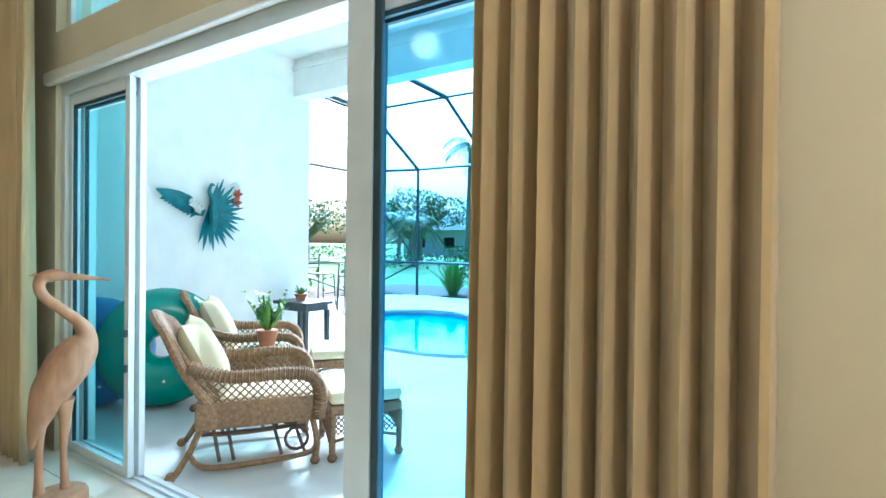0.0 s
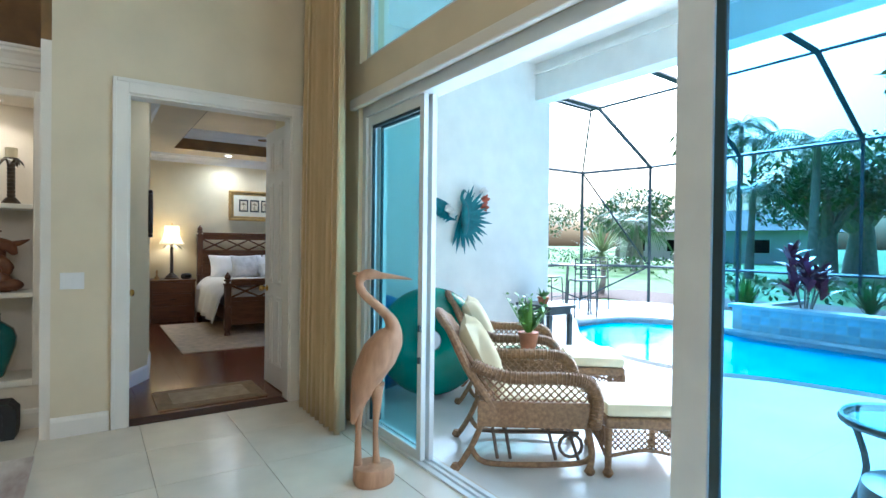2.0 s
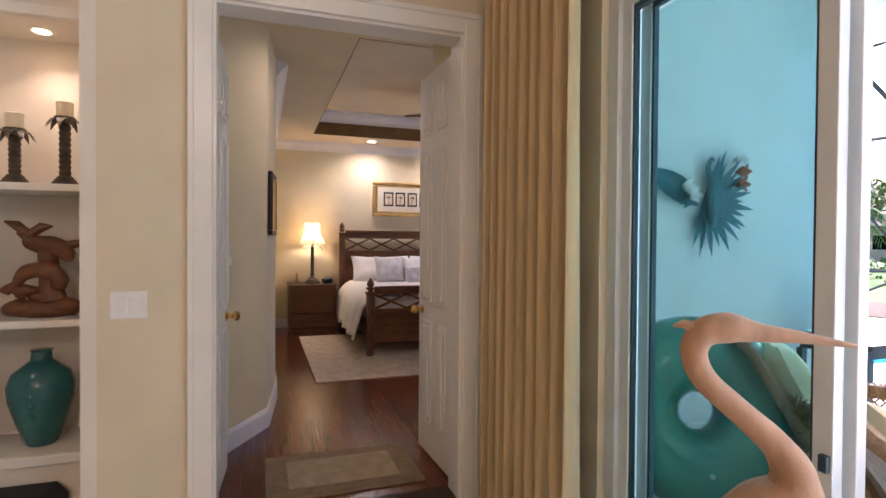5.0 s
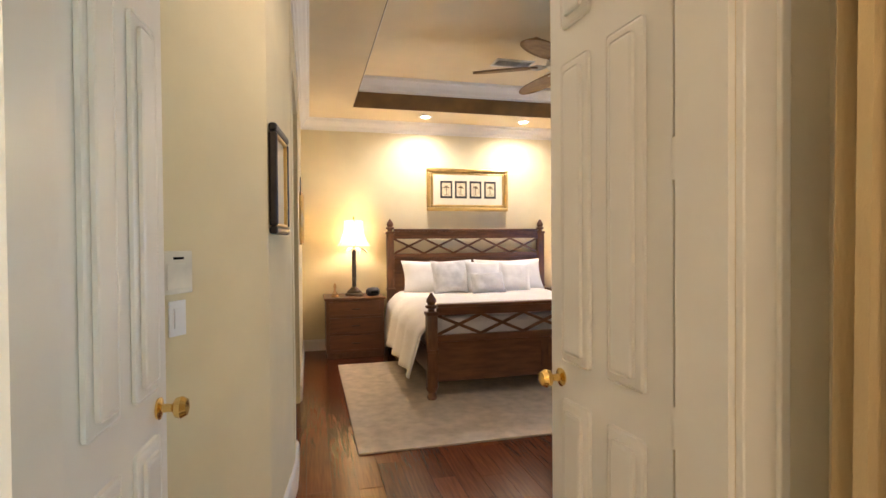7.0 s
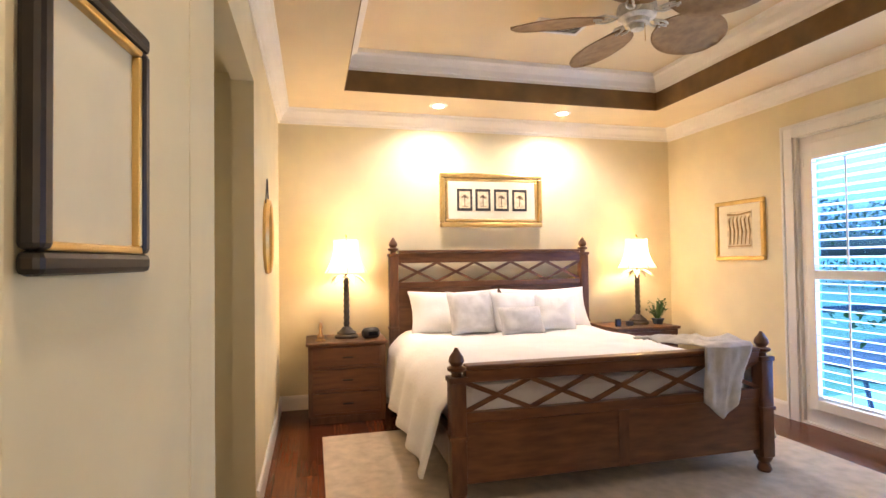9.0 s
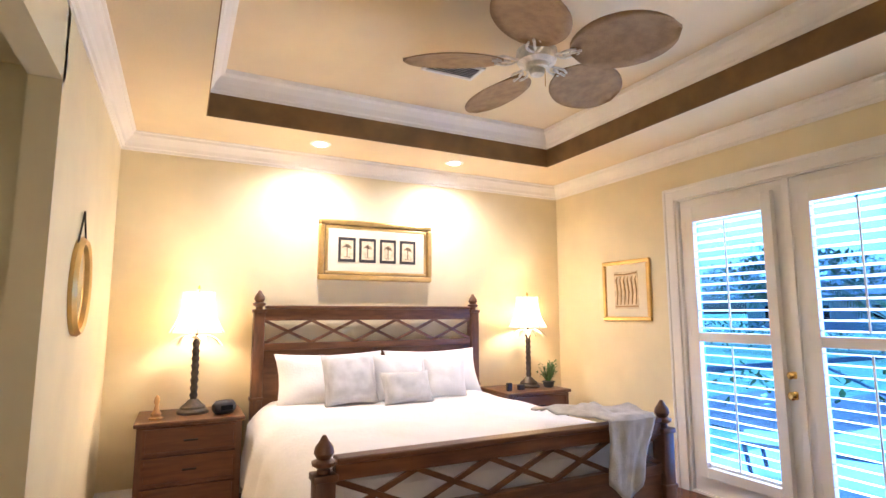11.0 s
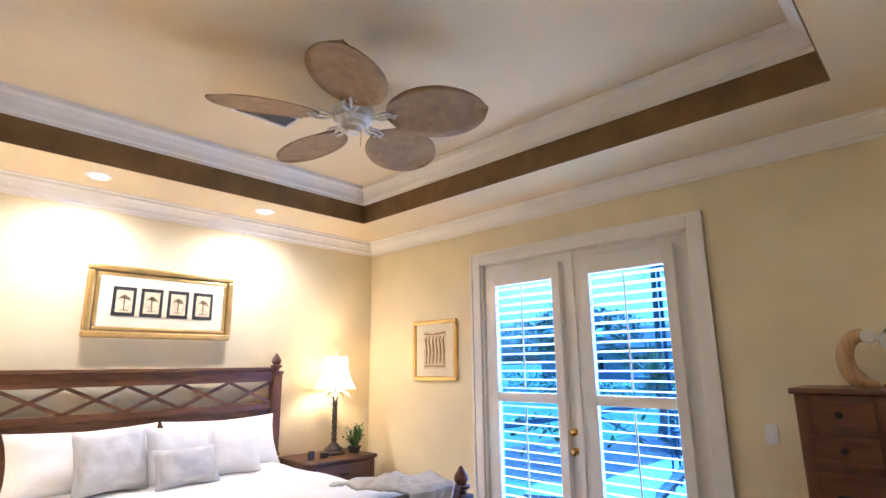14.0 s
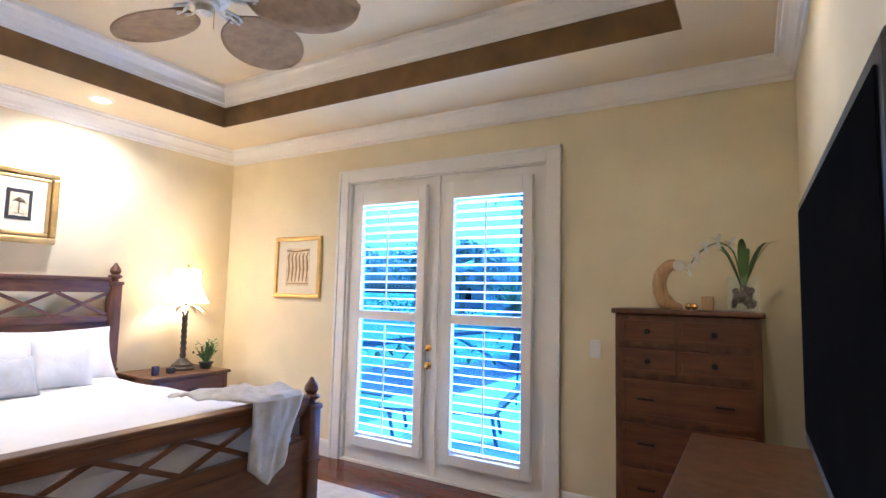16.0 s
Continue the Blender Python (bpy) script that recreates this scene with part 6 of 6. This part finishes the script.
def palm(x, y, h, r=0.16, n=18, frond=2.4, label="tall palm tree with a pale grey trunk"):
    t = thing("palm_tree", pose(x, y, -0.08), label, "tree", "palm trees")
    part("trunk", tube([(0, 0, 0), (0.05, 0, h * 0.3), (0.1, 0.05, h * 0.7), (0.12, 0.05, h)], [r * 1.4, r, r * 0.9, r * 0.7], 12), M_TRUNK, t, smooth=True)
    bm = bmesh.new()
    for k in range(n):
        a = 2 * math.pi * k / n + rng.uniform(-0.2, 0.2)
        rise = rng.uniform(-0.35, 0.9)
        l = frond * rng.uniform(0.8, 1.1)
        pts = []
        for i in range(9):
            u = i / 8
            pts.append(Vector((0.12 + l * u * math.cos(a) * (1 - 0.15 * u), 0.05 + l * u * math.sin(a) * (1 - 0.15 * u), h + l * (rise * u - (0.5 + 0.4 * rise) * u * u))))
        tube(pts, [0.03 * (1 - 0.8 * i / 8) for i in range(9)], 4, bm)
        for i in range(1, 9):
            p, d = pts[i], (pts[i] - pts[i - 1]).normalized()
            side = d.cross(Vector((0, 0, 1))).normalized()
            for s in (-1, 1):
                for f in (0.0, 0.5):
                    q = p - (p - pts[i - 1]) * f
                    blade(bm, q, q + side * s * l * 0.26 * (1 - 0.5 * abs(i / 8 - 0.4)) + d * 0.15 * l - Vector((0, 0, 0.12 * l)), 0.05 * frond / 2, -0.05, 2)
    part("crown", bm, M_LEAF, t)


for x, y, h in ((-18.3, 30, 7.9), (-16.8, 31.5, 8.6), (-15.6, 30.5, 7.4), (-9.6, 22.5, 5.4), (-13.5, 26, 4.2), (-6.0, 25, 6.0), (-20.5, 27, 3.0), (-24, 30, 3.4)):
    palm(x, y, h, frond=2.2 if h > 5 else 2.0)


def leafy_crown(bm, c, radii, n, size):
    for k in range(n):
        v = Vector((rng.gauss(0, 1), rng.gauss(0, 1), rng.gauss(0, 1))).normalized() * rng.uniform(0.55, 1.0) ** 0.5
        lump = 1 + 0.28 * noise.noise(v * 2.2 + Vector(c))
        p = Vector(c) + Vector((v.x * radii[0], v.y * radii[1], v.z * radii[2])) * lump
        o = Vector((rng.uniform(-1, 1), rng.uniform(-1, 1), rng.uniform(-0.7, 0.7))).normalized() * size * rng.uniform(0.6, 1.3)
        blade(bm, p, p + o, size * 0.55, 0.0, 2)


def broad_tree(x, y, h, w, n=5600, low=0.45, label="broad green leafy tree beyond the lawn"):
    t = thing("tree", pose(x, y, -0.08), label, "tree", "garden trees")
    bm = tube([(0, 0, 0), (0.1, 0, h * 0.3), (0, 0.1, h * 0.75)], [w * 0.09, w * 0.06, w * 0.02], 10)
    cs_ = []
    for k in range(6):
        a = k * 1.05 + rng.uniform(-0.3, 0.3)
        e = (w * 0.32 * math.cos(a), w * 0.32 * math.sin(a), h * rng.uniform(low + 0.1, 0.85))
        tube([(0, 0, h * 0.3), (e[0] * 0.5, e[1] * 0.5, e[2] * 0.75), e], [w * 0.04, w * 0.025, w * 0.01], 6, bm)
        cs_.append(e)
    part("trunk", bm, M_TRUNK, t, smooth=True)
    bm = bmesh.new()
    for e in cs_ + [(0, 0, h * 0.82)]:
        leafy_crown(bm, e, (w * 0.27, w * 0.27, h * 0.2), n // 7, 0.07 * h ** 0.8)
    part("crown", bm, M_LEAF, t)


for x, y, h, w in ((-11.5, 29, 6, 6), (-7.5, 31, 7, 7), (-2.5, 27, 6, 6), (2.0, 30, 8, 8), (-4.0, 21.5, 10.5, 5), (7, 27, 8, 8), (-27, 36, 6, 9), (-34, 30, 5, 8), (-13, 38, 8, 10)):
    broad_tree(x, y, h, w)


def hedge(x0, x1, y, h, d, mat=M_LEAF, label="clipped green garden hedge"):
    bm = bmesh.new()
    n = int((x1 - x0) * 110 * max(0.5, h))
    for k in range(n):
        p = Vector((rng.uniform(x0, x1), y + rng.uniform(-d, d), h * math.sqrt(rng.random())))
        o = Vector((rng.uniform(-1, 1), rng.uniform(-1, 0.2), rng.uniform(-0.2, 1))).normalized() * 0.16
        blade(bm, p, p + o, 0.1, 0.0, 2)
    ob_ = obj("hedge", bm, mat, False, pose(0, 0, -0.08))
    return tagged(ob_, label, "hedge", "garden hedges", "thing")


hedge(-9.0, 6.0, 13.6, 0.75, 0.4), hedge(-22, -12, 22, 0.9, 0.6), hedge(-8, 8, 33, 2.2, 1.0), hedge(-40, -22, 26, 1.2, 0.7), hedge(-17.3, -15.6, 26, 1.3, 0.6), hedge(-13.4, -11.0, 10.2, 0.6, 1.4, M_LEAFB)
hs = thing("far_house", pose(-30, 54, -0.08), "pale stucco neighbour house with a grey-brown tile roof", "house")
part("wall", boxes((-9, 9, -4, 4, 0, 3.0)), M_HOUSE, hs)
bm = bmesh.new()
vs = [bm.verts.new(p) for p in ((-9.8, -4.8, 3.0), (9.8, -4.8, 3.0), (9.8, 4.8, 3.0), (-9.8, 4.8, 3.0), (-5, 0, 5.2), (5, 0, 5.2))]
for f in ((0, 1, 5, 4), (1, 2, 5), (2, 3, 4, 5), (3, 0, 4), (3, 2, 1, 0)):
    bm.faces.new([vs[i] for i in f])
part("roof", bm, M_ROOF, hs)
for x in (-6.5, -2.5, 2.0, 6.0):
    w = part("window", boxes((x - 0.8, x + 0.8, -4.05, -4.001, 0.9, 2.3)), M_TRIM, hs)
    part("pane", boxes((x - 0.7, x + 0.7, -4.07, -4.051, 1.0, 2.2)), M_TV, w)
h2 = copy_thing(hs, pose(-52, 34, -0.08, 0, 0, 40))
copy_thing(hs, pose(-8, 66, -0.08, 0, 0, -10))

# ---- pieces of the floors ----
tile = None
for i in range(11):
    for j in range(7):
        x, y = -5.30 + 0.6 * i, -2.05 + 0.6 * j
        if y > 1.9 or x > 1.2:
            continue
        if tile is None:
            tile = part("tile", boxes((-0.2985, 0.2985, -0.2985, 0.2985, -0.0099, 0.0), bevel=0.001), M_TILE, floor_living)
            ob = tile
        else:
            ob = new("tile", tile.data)
            ob.parent = floor_living
        ob.matrix_local = pose(x, y, 0)
part("outer_tiles", boxes((-6.3, -5.6, -2.3, 0.1, -0.0099, -0.0005), (1.002, 3.0, -5.0, 2.0, -0.0099, -0.0005), (-5.6, 1.0, -5.0, -2.355, -0.0099, -0.0005), (-5.6, 1.0, 1.855, 2.03, -0.0099, -0.0005)), M_TILE, floor_living)
plank = None
rp = random.Random(5)
for j in range(34):
    y = BY0 - 0.36 + 0.14 * (j + 0.5)
    x = BX0 - rp.uniform(0, 1.0)
    while x < -5.62:
        n0, n1 = max(x, BX0), min(x + 1.2, (BX1 if y > 1.95 else -5.6))
        if n1 - n0 > 0.05 and y < BY1:
            if plank is None:
                plank = part("plank", boxes((-0.5, 0.5, -0.069, 0.069, -0.0119, 0.0)), M_WOODFLOOR, floor_bed)
                ob = plank
            else:
                ob = new("plank", plank.data)
                ob.parent = floor_bed
            ob.matrix_local = pose((n0 + n1) / 2, y, 0) @ Matrix.Diagonal((n1 - n0 - 0.002, 1, 1, 1))
        x += 1.2

for ob in scene.objects:
    if ob.parent and ob.name.split(".")[0] in ("arm_binding", "open_weave", "foliage", "crown", "leaf_rosette", "drawn_shapes", "pebbles", "ink"):
        tagged(ob, kind="stuff")
